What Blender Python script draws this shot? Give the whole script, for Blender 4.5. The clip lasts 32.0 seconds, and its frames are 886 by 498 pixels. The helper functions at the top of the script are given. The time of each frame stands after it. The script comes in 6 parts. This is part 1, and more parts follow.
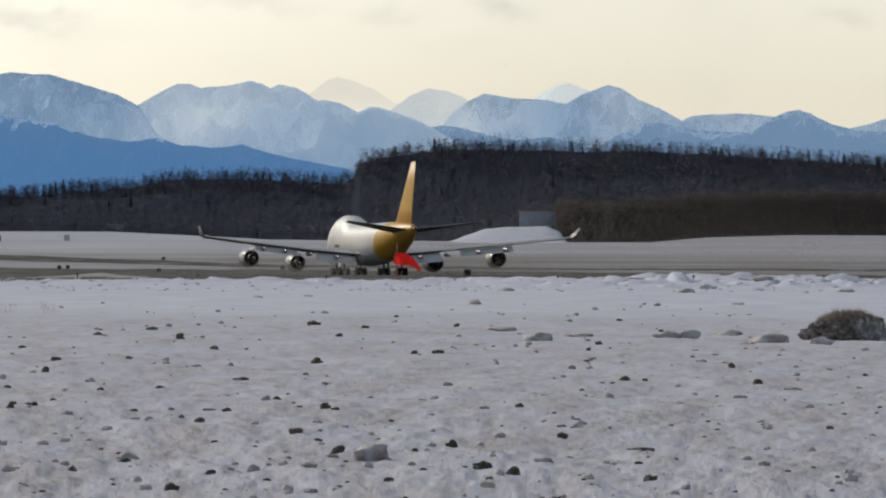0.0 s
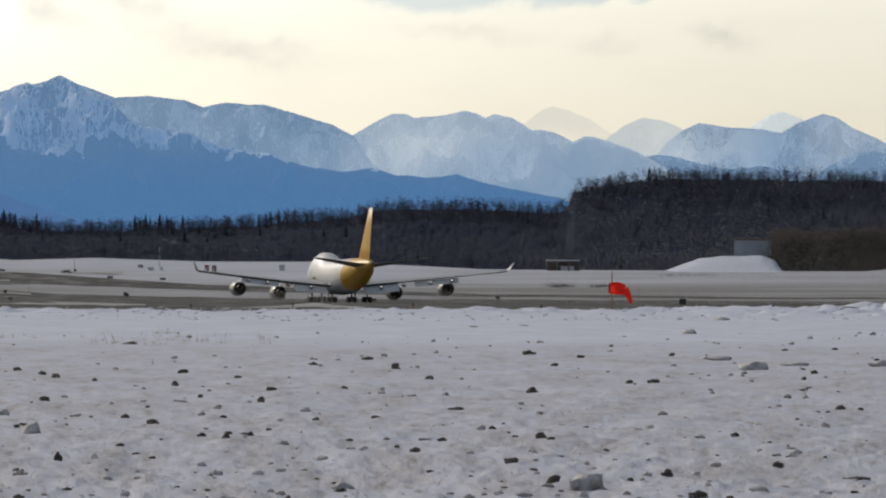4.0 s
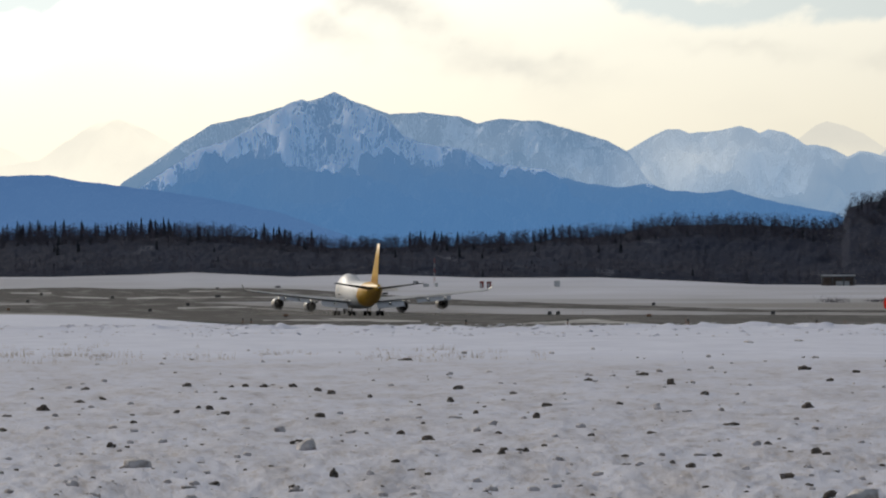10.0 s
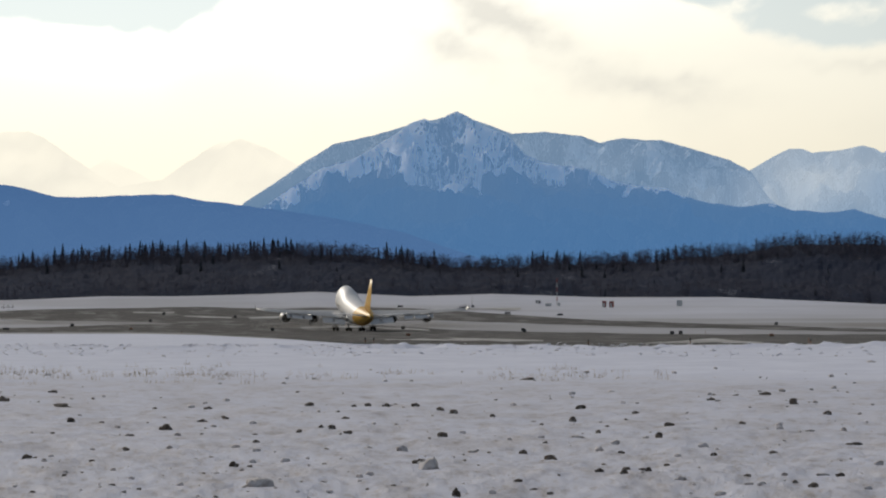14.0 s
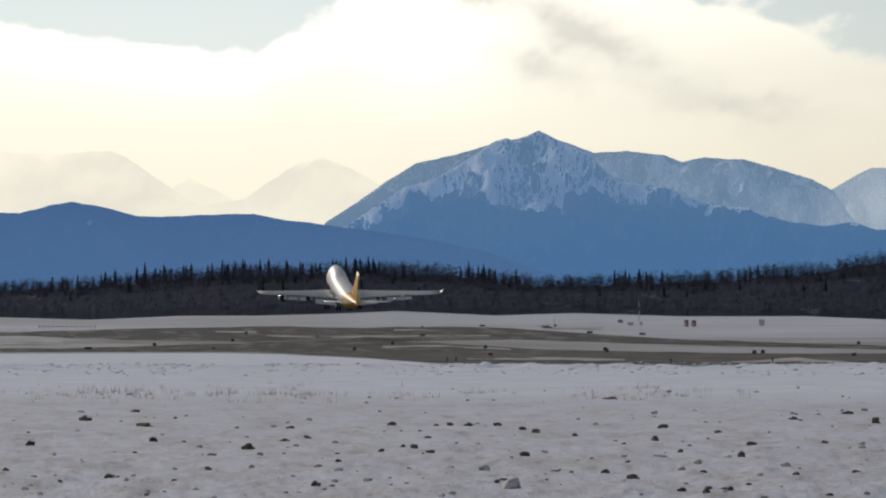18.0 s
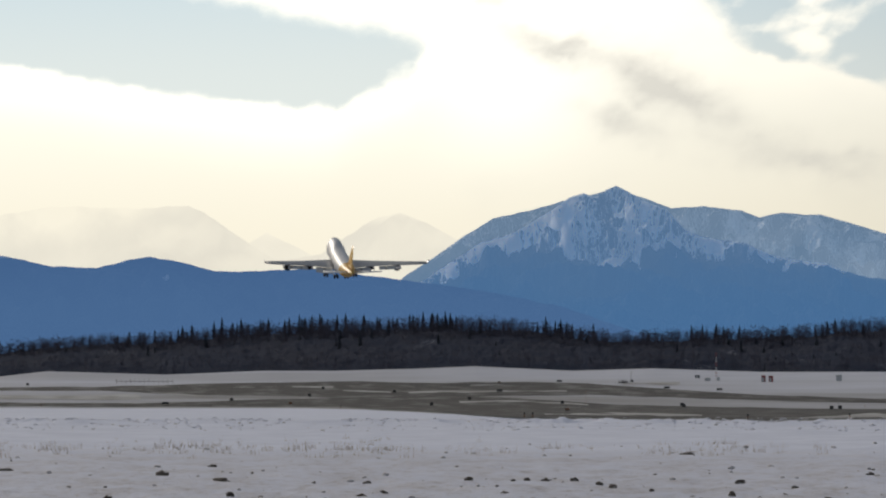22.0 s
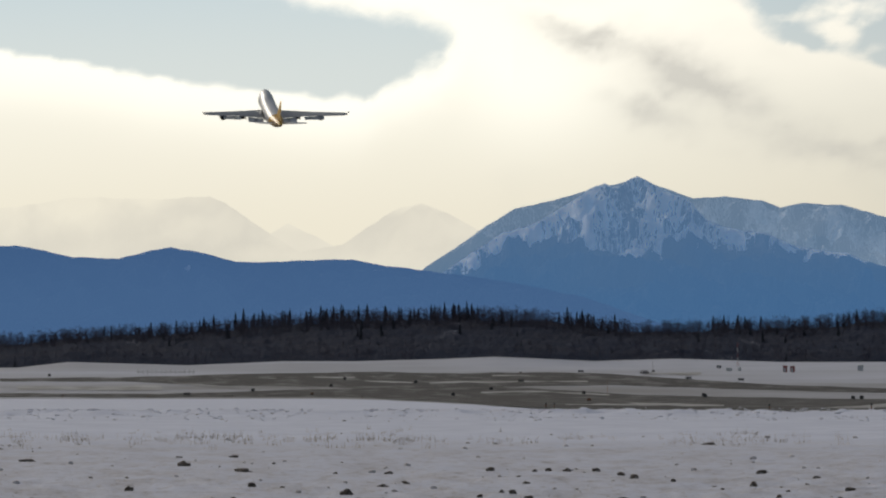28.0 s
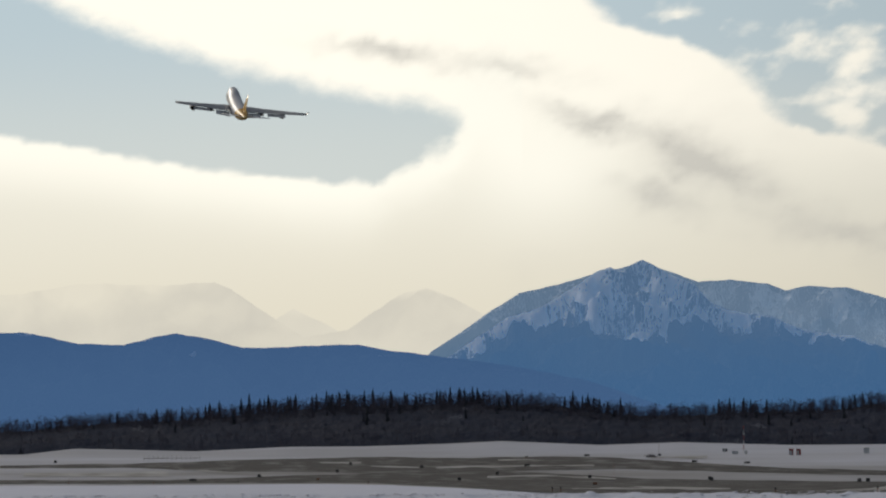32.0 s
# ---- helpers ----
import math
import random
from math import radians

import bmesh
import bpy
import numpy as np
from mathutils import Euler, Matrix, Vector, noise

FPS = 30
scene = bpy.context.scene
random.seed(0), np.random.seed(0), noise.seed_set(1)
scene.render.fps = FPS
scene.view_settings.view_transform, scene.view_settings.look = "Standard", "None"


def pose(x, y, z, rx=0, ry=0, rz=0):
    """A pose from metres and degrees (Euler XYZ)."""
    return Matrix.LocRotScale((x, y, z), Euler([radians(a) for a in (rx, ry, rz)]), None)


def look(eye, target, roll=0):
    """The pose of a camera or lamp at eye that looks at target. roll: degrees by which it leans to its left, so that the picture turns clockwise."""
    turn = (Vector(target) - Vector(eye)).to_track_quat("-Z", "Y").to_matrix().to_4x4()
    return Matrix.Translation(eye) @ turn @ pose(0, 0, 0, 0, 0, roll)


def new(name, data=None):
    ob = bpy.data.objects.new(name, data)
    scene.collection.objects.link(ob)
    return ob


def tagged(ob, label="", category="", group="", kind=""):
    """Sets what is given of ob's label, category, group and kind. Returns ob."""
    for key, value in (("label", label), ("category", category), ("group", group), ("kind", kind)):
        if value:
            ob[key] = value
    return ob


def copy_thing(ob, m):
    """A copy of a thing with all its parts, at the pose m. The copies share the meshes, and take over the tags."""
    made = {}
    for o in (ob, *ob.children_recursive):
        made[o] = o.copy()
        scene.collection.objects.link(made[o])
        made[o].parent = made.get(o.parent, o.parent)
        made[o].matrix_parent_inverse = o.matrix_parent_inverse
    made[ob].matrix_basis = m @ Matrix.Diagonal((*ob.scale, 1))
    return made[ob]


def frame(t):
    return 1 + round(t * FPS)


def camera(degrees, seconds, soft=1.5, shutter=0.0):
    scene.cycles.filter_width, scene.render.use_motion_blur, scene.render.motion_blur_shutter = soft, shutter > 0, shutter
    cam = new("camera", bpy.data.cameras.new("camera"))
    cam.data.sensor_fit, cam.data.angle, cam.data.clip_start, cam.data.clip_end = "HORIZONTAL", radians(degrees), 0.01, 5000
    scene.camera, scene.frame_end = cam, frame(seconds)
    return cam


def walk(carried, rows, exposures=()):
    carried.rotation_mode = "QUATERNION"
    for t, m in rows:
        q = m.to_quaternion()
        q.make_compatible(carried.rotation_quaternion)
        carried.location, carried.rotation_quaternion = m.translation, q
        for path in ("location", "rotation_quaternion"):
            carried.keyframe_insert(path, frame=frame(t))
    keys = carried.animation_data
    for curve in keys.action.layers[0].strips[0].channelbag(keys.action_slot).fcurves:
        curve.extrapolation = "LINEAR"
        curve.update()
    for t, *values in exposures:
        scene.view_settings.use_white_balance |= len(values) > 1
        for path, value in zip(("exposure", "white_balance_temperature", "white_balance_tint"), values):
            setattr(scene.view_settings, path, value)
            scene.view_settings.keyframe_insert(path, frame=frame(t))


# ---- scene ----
# Plan: the eye stands still at (0, 0, EYE) and turns. +Y is the way to the middle of the far woods.
# LENS turns small angles into plan units: bearing = u / LENS radians (to the right of +Y),
# angle below eye level = (v - LEVEL) / LENS radians.
LENS, LEVEL, EYE = 13800.0, 558.0, 3.0
cam = camera(2 * math.degrees(math.atan(784 / LENS)), 32.0, soft=2.1)


def cam_pose(yaw, pitch, roll):
    y, p = radians(yaw), radians(pitch)
    way = Vector((math.sin(-y) * math.cos(p), math.cos(y) * math.cos(p), math.sin(p)))
    eye = Vector((0, 0, EYE))
    return look(eye, eye + way * 100, roll)


CAMERA_ROWS = [
    (0.0, -7.5000, 0.0607, 0.222),
    (0.5, -7.2962, 0.0661, 0.222),
    (1.0, -7.0808, 0.0936, 0.175),
    (1.5, -6.8772, 0.1356, 0.144),
    (2.0, -6.6645, 0.1775, 0.128),
    (2.5, -6.4704, 0.2116, 0.137),
    (3.0, -6.2727, 0.2404, 0.136),
    (3.5, -6.0907, 0.2605, 0.119),
    (5.5, -5.3823, 0.3145, 0.117),
    (6.0, -5.1799, 0.3406, 0.100),
    (6.5, -4.9934, 0.3639, 0.043),
    (7.0, -4.7943, 0.3834, 0.019),
    (7.5, -4.6090, 0.3940, -0.019),
    (8.0, -4.4255, 0.3942, -0.028),
    (8.5, -4.2737, 0.3882, -0.032),
    (9.0, -4.1290, 0.3880, -0.054),
    (9.5, -4.0094, 0.3877, -0.048),
    (10.0, -3.9005, 0.3890, -0.068),
    (10.5, -3.8111, 0.3901, -0.053),
    (11.0, -3.7348, 0.3919, -0.042),
    (11.5, -3.6637, 0.3896, -0.006),
    (12.0, -3.5217, 0.3764, -0.010),
    (12.5, -3.3893, 0.4039, -0.006),
    (13.0, -3.2503, 0.4833, -0.024),
    (13.5, -3.1231, 0.5468, -0.022),
    (14.0, -3.0006, 0.5330, -0.042),
    (14.5, -2.9007, 0.4789, -0.019),
    (16.5, -2.6070, 0.5530, -0.059),
    (17.0, -2.5478, 0.5953, -0.076),
    (17.5, -2.4834, 0.6286, -0.074),
    (18.0, -2.3974, 0.6751, -0.066),
    (18.5, -2.3203, 0.7198, -0.052),
    (19.0, -2.2332, 0.7669, -0.043),
    (19.5, -2.1523, 0.8124, -0.012),
    (20.0, -2.0678, 0.8666, -0.041),
    (20.5, -1.9838, 0.9197, -0.006),
    (21.0, -1.9151, 0.9818, -0.007),
    (21.5, -1.8649, 1.0432, -0.005),
    (22.0, -1.8315, 1.0808, -0.013),
    (22.5, -1.8140, 1.0731, -0.071),
    (23.0, -1.8102, 1.0540, -0.112),
    (23.5, -1.8052, 1.0456, -0.154),
    (24.0, -1.7776, 1.0689, -0.120),
    (24.5, -1.7569, 1.1132, -0.123),
    (25.0, -1.7341, 1.1650, -0.112),
    (25.5, -1.7112, 1.2133, -0.073),
    (27.5, -1.6764, 0.9382, -0.061),
    (28.0, -1.6740, 1.0105, -0.058),
    (28.5, -1.6746, 1.1030, -0.078),
    (29.0, -1.6755, 1.1920, -0.079),
    (29.5, -1.6706, 1.2628, -0.107),
    (30.0, -1.6712, 1.3318, -0.162),
    (30.5, -1.6678, 1.3986, -0.181),
    (31.0, -1.6643, 1.4738, -0.286),
    (31.5, -1.6539, 1.5474, -0.317),
    (32.0, -1.6384, 1.6329, -0.358),
]
walk(cam, [(t, cam_pose(yaw, pitch, roll)) for t, yaw, pitch, roll in CAMERA_ROWS], exposures=((0, -0.04), (9, -0.05), (14, -0.10), (19, -0.26), (23, -0.31), (28, -0.46), (30, -0.51), (32, -0.60)))

# ---- sky light, sun ----
SUN_BEARING, SUN_HEIGHT = -30.0, 24.5
world = bpy.data.worlds.new("winter_sky")
scene.world = world
world.use_nodes = True
wn = world.node_tree.nodes
sky = wn.new("ShaderNodeTexSky")
sky.sky_type, sky.sun_disc = "NISHITA", False
sky.sun_elevation, sky.sun_rotation = radians(SUN_HEIGHT), radians(SUN_BEARING % 360)
sky.air_density, sky.dust_density, sky.ozone_density = 1.0, 2.5, 1.0
# broken cloud all round: a grey-white veil over the clear sky
wn["Background"].inputs[1].default_value = 0.030
veil = wn.new("ShaderNodeBackground")
veil.inputs[0].default_value, veil.inputs[1].default_value = (0.81, 0.895, 1.0, 1), 0.158
both = wn.new("ShaderNodeAddShader")
world.node_tree.links.new(sky.outputs[0], wn["Background"].inputs[0])
world.node_tree.links.new(wn["Background"].outputs[0], both.inputs[0])
world.node_tree.links.new(veil.outputs[0], both.inputs[1])
world.node_tree.links.new(both.outputs[0], wn["World Output"].inputs[0])
sun_data = bpy.data.lights.new("sun", "SUN")
sun_data.energy, sun_data.angle, sun_data.color = 1.75, radians(8), (1.0, 0.93, 0.82)
sun = new("sun", sun_data)
sb, sh = radians(SUN_BEARING), radians(SUN_HEIGHT)
sun.matrix_world = look((0, 0, 50), (-math.sin(sb) * math.cos(sh), -math.cos(sb) * math.cos(sh), 50 - math.sin(sh)))

# ---- materials ----


class Net:
    """A small helper that writes node materials."""

    def __init__(self, name):
        self.mat = bpy.data.materials.new(name)
        self.mat.use_nodes = True
        self.t = self.mat.node_tree
        self.t.nodes.clear()
        self.out = self.t.nodes.new("ShaderNodeOutputMaterial")

    def node(self, kind, **settings):
        n = self.t.nodes.new(kind)
        for key, value in settings.items():
            n.inputs[key.replace("_", " ")].default_value = value
        return n

    def link(self, a, b):
        self.t.links.new(a, b)

    def put(self, value, socket):
        if hasattr(value, "is_linked"):
            self.link(value, socket)
        else:
            socket.default_value = value

    def math(self, op, a, b=0.0, clamp=False):
        n = self.t.nodes.new("ShaderNodeMath")
        n.operation, n.use_clamp = op, clamp
        self.put(a, n.inputs[0])
        self.put(b, n.inputs[1])
        return n.outputs[0]

    def ramp(self, value, lo, hi, a=0.0, b=1.0):
        n = self.t.nodes.new("ShaderNodeMapRange")
        n.interpolation_type = "SMOOTHSTEP"
        self.put(value, n.inputs[0])
        for i, x in enumerate((lo, hi, a, b)):
            self.put(x, n.inputs[i + 1])
        return n.outputs[0]

    def mix(self, f, a, b):
        n = self.t.nodes.new("ShaderNodeMix")
        n.data_type = "RGBA"
        self.put(f, n.inputs[0])
        self.put(a if hasattr(a, "is_linked") else (*a, 1), n.inputs[6])
        self.put(b if hasattr(b, "is_linked") else (*b, 1), n.inputs[7])
        return n.outputs[2]

    def place(self, what="Object", scale=(1, 1, 1)):
        c = self.t.nodes.new("ShaderNodeTexCoord").outputs[what]
        m = self.t.nodes.new("ShaderNodeMapping")
        m.inputs["Scale"].default_value = scale
        self.link(c, m.inputs[0])
        return m.outputs[0]

    def noise(self, vec, scale, detail=4.0, rough=0.55, warp=0.0):
        n = self.node("ShaderNodeTexNoise", Scale=scale, Detail=detail, Roughness=rough, Distortion=warp)
        self.link(vec, n.inputs["Vector"])
        return n.outputs[0]

    def surface(self, color, rough=0.6, metal=0.0, bump=None, depth=0.05, spec=0.5, coat=0.0):
        p = self.t.nodes.new("ShaderNodeBsdfPrincipled")
        self.put(color if hasattr(color, "is_linked") else (*color, 1), p.inputs["Base Color"])
        self.put(rough, p.inputs["Roughness"])
        p.inputs["Metallic"].default_value = metal
        p.inputs["Specular IOR Level"].default_value = spec
        p.inputs["Coat Weight"].default_value = coat
        if bump is not None:
            b = self.node("ShaderNodeBump", Strength=1.0, Distance=depth)
            self.link(bump, b.inputs["Height"])
            self.link(b.outputs[0], p.inputs["Normal"])
        self.link(p.outputs[0], self.out.inputs[0])
        return self.mat


def plain(name, color, rough=0.6, metal=0.0, vary=0.15, scale=2.0, spec=0.5, coat=0.0):
    """Paint or metal with slight stains and grain."""
    n = Net(name)
    v = n.place()
    big = n.noise(v, scale, 3)
    fine = n.noise(v, scale * 9, 3)
    f = n.math("ADD", n.math("MULTIPLY", big, 0.7), n.math("MULTIPLY", fine, 0.3))
    dark = tuple(c * (1 - vary) for c in color)
    lite = tuple(min(1, c * (1 + vary * 0.5)) for c in color)
    return n.surface(n.mix(n.ramp(f, 0.3, 0.7), dark, lite), n.ramp(fine, 0.2, 0.8, rough * 0.85, min(1, rough * 1.15)), metal, spec=spec, coat=coat)


def make_ground():
    n = Net("snow_ground")
    v = n.place()
    zone = n.t.nodes.new("ShaderNodeAttribute")
    zone.attribute_name = "zone"
    sep = n.t.nodes.new("ShaderNodeSeparateColor")
    n.link(zone.outputs[0], sep.inputs[0])
    w = n.t.nodes.new("ShaderNodeUVMap").outputs[0]
    dirt, floor, fine = sep.outputs[0], sep.outputs[1], n.noise(w, 6.0, 6, 0.68)
    grain, patch, broad = n.noise(w, 2.2, 6, 0.68), n.noise(w, 0.5, 5, 0.6), n.noise(v, 0.008, 2)
    snow = n.mix(n.ramp(patch, 0.3, 0.7), (0.715, 0.735, 0.850), (0.815, 0.835, 0.950))
    grit = n.mix(n.ramp(fine, 0.35, 0.65), (0.29, 0.258, 0.255), (0.535, 0.495, 0.505))
    speck = n.ramp(n.math("ADD", n.math("MULTIPLY", grain, 0.6), n.math("MULTIPLY", fine, 0.4)), 0.49, 0.61)
    much = n.math("MULTIPLY", dirt, n.math("ADD", n.math("MULTIPLY", speck, 0.5), n.ramp(patch, 0.35, 0.7, 0.14, 0.66)), True)
    col = n.mix(much, snow, grit)
    col = n.mix(n.math("MULTIPLY", sep.outputs[2], n.ramp(broad, 0.32, 0.6, 0.72, 1.0)), col, (0.262, 0.250, 0.243))
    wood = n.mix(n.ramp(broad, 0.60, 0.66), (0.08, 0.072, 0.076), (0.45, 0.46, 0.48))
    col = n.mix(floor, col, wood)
    hgt = n.math("ADD", n.math("MULTIPLY", grain, 0.6), n.math("MULTIPLY", fine, 0.4))
    return n.surface(col, 0.75, bump=hgt, depth=0.06, spec=0.2)


def make_asphalt():
    n = Net("frosted_asphalt")
    v = n.place(scale=(1, 0.12, 1))
    a, b, c = n.noise(v, 0.12, 5, 0.6), n.noise(v, 1.2, 5, 0.6), n.noise(n.place(), 0.03, 3)
    col = n.mix(n.ramp(b, 0.3, 0.7), (0.050, 0.048, 0.047), (0.094, 0.090, 0.086))
    frost = n.math("MULTIPLY", n.ramp(n.math("ADD", n.math("MULTIPLY", a, 0.7), n.math("MULTIPLY", c, 0.3)), 0.48, 0.62), 0.38)
    return n.surface(n.mix(frost, col, (0.42, 0.41, 0.41)), n.ramp(a, 0.3, 0.7, 0.75, 0.95), bump=b, depth=0.01, spec=0.08)


def make_blown():
    n = Net("thin_blown_snow")
    v = n.place(scale=(1, 0.2, 1))
    a = n.noise(v, 0.1, 5, 0.6)
    return n.surface(n.mix(n.ramp(a, 0.35, 0.65), (0.30, 0.285, 0.27), (0.50, 0.495, 0.49)), 0.8, bump=a, depth=0.05, spec=0.2)


def make_mountain(name, air, air_far, snow_gain, clear, veil_color=(0.58, 0.64, 0.68), sharp=0.07, grain=1.0):
    """Snow over rock and woods, with the haze of the air put in as emission."""
    n = Net(name)
    uv = n.t.nodes.new("ShaderNodeUVMap").outputs[0]
    s = n.t.nodes.new("ShaderNodeSeparateXYZ")
    n.link(uv, s.inputs[0])
    zone = n.t.nodes.new("ShaderNodeAttribute")
    zone.attribute_name = "cover"
    z = n.t.nodes.new("ShaderNodeSeparateColor")
    n.link(zone.outputs[0], z.inputs[0])
    m = n.t.nodes.new("ShaderNodeMapping")
    m.inputs["Scale"].default_value = (0.8, 1.25, 1)
    m.inputs["Rotation"].default_value = (0, 0, 0.5)
    n.link(uv, m.inputs[0])
    gully, rock, fine = n.noise(m.outputs[0], 34.0 * grain, 8, 0.70, 0.6), n.noise(uv, 105.0 * grain, 8, 0.76, 0.5), n.noise(uv, 300.0, 4, 0.7, 0.3)
    mixed = n.math("ADD", n.math("MULTIPLY", gully, 0.34), n.math("ADD", n.math("MULTIPLY", rock, 0.44), n.math("MULTIPLY", fine, 0.22)))
    level = n.math("ADD", n.math("MULTIPLY", n.math("SUBTRACT", mixed, 0.5), 3.0), z.outputs[0])
    cover = n.ramp(level, 0.5 - sharp, 0.5 + sharp)
    woods = n.mix(n.ramp(gully, 0.4, 0.62), (0.012, 0.016, 0.018), (0.06, 0.068, 0.072))
    stone = n.mix(n.ramp(rock, 0.35, 0.65), (0.05, 0.052, 0.056), (0.16, 0.16, 0.165))
    ground = n.mix(cover, n.mix(z.outputs[1], woods, stone), (snow_gain, snow_gain * 0.985, snow_gain * 0.96))
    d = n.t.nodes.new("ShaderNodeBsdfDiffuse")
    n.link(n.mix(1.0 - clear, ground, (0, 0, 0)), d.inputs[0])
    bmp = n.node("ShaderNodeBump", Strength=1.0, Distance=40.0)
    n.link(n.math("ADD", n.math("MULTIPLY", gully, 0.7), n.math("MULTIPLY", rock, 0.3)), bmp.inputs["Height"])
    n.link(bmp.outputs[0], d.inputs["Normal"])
    # painted haze: glow colour set by height, blended towards the veil colour
    haze_glow = n.node("ShaderNodeEmission", Strength=1.0)
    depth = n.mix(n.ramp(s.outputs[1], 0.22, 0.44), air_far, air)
    n.link(n.mix(z.outputs[2], depth, veil_color), haze_glow.inputs[0])
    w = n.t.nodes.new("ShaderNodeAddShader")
    n.link(haze_glow.outputs[0], w.inputs[0])
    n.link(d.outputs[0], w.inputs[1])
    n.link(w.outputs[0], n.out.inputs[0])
    return n.mat


def make_sky():
    """Backlit cloud with gaps of pale blue; the layout of gaps and grey bellies is laid into the sheet."""
    n = Net("cloudy_sky")
    uv = n.t.nodes.new("ShaderNodeUVMap").outputs[0]
    s0 = n.t.nodes.new("ShaderNodeSeparateXYZ")
    n.link(uv, s0.inputs[0])
    zone = n.t.nodes.new("ShaderNodeAttribute")
    zone.attribute_name = "cloud"
    z = n.t.nodes.new("ShaderNodeSeparateColor")
    n.link(zone.outputs[0], z.inputs[0])
    m = n.t.nodes.new("ShaderNodeMapping")
    m.inputs["Scale"].default_value = (0.8, 1.3, 1)
    m.inputs["Rotation"].default_value = (0, 0, -0.3)
    n.link(uv, m.inputs[0])
    puff = n.math("SUBTRACT", n.noise(m.outputs[0], 24.0, 6, 0.6, 0.2), 0.5)
    gap = n.ramp(n.math("ADD", z.outputs[0], n.math("MULTIPLY", puff, 0.55)), 0.12, 0.88)
    grey = n.math("MULTIPLY", z.outputs[1], n.math("ADD", 1.0, n.math("MULTIPLY", puff, 0.9)), True)
    low = n.mix(n.ramp(s0.outputs[1], 0.33, 0.02), (0.97, 0.905, 0.735), (1.06, 1.02, 0.88))
    low = n.mix(n.ramp(s0.outputs[1], 0.10, -0.12), low, (1.34, 1.28, 1.12))
    cloud = n.mix(z.outputs[2], low, (1.30, 1.26, 1.11))
    cloud = n.mix(n.math("MULTIPLY", grey, 0.75), cloud, (0.69, 0.67, 0.61))
    blue = n.mix(n.ramp(s0.outputs[1], 0.05, -0.27), (0.78, 0.835, 0.805), (0.62, 0.745, 0.80))
    e = n.node("ShaderNodeEmission", Strength=1.0)
    # the cloud glows more towards the sun
    n.link(n.ramp(s0.outputs[0], 2.4, 0.1, 0.85, 1.21), e.inputs[1])
    n.link(n.mix(gap, cloud, blue), e.inputs[0])
    n.link(e.outputs[0], n.out.inputs[0])
    return n.mat


def make_bark(name, a, b):
    n = Net(name)
    r = n.t.nodes.new("ShaderNodeNewGeometry").outputs["Random Per Island"]
    return n.surface(n.mix(r, a, b), 0.9, spec=0.1)


GROUND, ASPHALT, BLOWN = make_ground(), make_asphalt(), make_blown()
SKY = make_sky()

def make_twigs(name, a, b):
    """Thin twigs, lit through as much as from the front."""
    n = Net(name)
    r = n.t.nodes.new("ShaderNodeNewGeometry").outputs["Random Per Island"]
    col = n.mix(r, a, b)
    d, t, w = n.t.nodes.new("ShaderNodeBsdfDiffuse"), n.t.nodes.new("ShaderNodeBsdfTranslucent"), n.node("ShaderNodeMixShader", Fac=0.35)
    n.link(col, d.inputs[0])
    n.link(col, t.inputs[0])
    n.link(d.outputs[0], w.inputs[1])
    n.link(t.outputs[0], w.inputs[2])
    n.link(w.outputs[0], n.out.inputs[0])
    return n.mat


TWIG = make_twigs("bare_twigs", (0.058, 0.062, 0.090), (0.080, 0.078, 0.102))
BROWN = make_twigs("brown_brush_twigs", (0.105, 0.088, 0.082), (0.135, 0.112, 0.102))
DRY = make_twigs("dry_heap_twigs", (0.24, 0.20, 0.165), (0.40, 0.35, 0.30))
NEEDLE = make_twigs("spruce_needles", (0.046, 0.056, 0.074), (0.060, 0.070, 0.086))


def make_crowns(name="wood_crowns", cool=(0.032, 0.041, 0.070), warm=(0.046, 0.048, 0.067)):
    """The mass of twigs and needles of a closed wood."""
    n = Net(name)
    v = n.place(scale=(1, 0.3, 1))
    stems = n.noise(n.place(scale=(1, 0.25, 0.10)), 1.1, 4, 0.7)
    a, b, c = n.noise(v, 0.035, 4, 0.6), n.noise(v, 0.45, 5, 0.65), n.noise(n.place(scale=(1, 1, 0.5)), 1.8, 4, 0.65)
    col = n.mix(n.ramp(a, 0.38, 0.62), cool, warm)
    f = n.math("ADD", n.math("MULTIPLY", b, 0.5), n.math("MULTIPLY", c, 0.5))
    col = n.mix(n.ramp(f, 0.40, 0.60), tuple(x * 0.85 for x in cool), col)
    col = n.mix(n.math("MULTIPLY", n.ramp(stems, 0.52, 0.68), 0.6), col, tuple(x * 1.5 for x in warm))
    open_snow = n.math("MULTIPLY", n.ramp(n.noise(n.place(scale=(1, 0.15, 1)), 0.055, 3, 0.5), 0.665, 0.71), n.ramp(c, 0.52, 0.62))
    return n.surface(n.mix(n.math("MULTIPLY", open_snow, 0.6), col, (0.45, 0.46, 0.50)), 0.95, bump=f, depth=0.12, spec=0.02)


CROWNS, BRUSH = make_crowns(), make_crowns("brush_crowns", (0.105, 0.090, 0.085), (0.135, 0.113, 0.104))
TRUNK = make_bark("trunk_bark", (0.06, 0.05, 0.045), (0.09, 0.08, 0.07))
STRAW = make_bark("dry_grass", (0.42, 0.34, 0.25), (0.58, 0.49, 0.38))


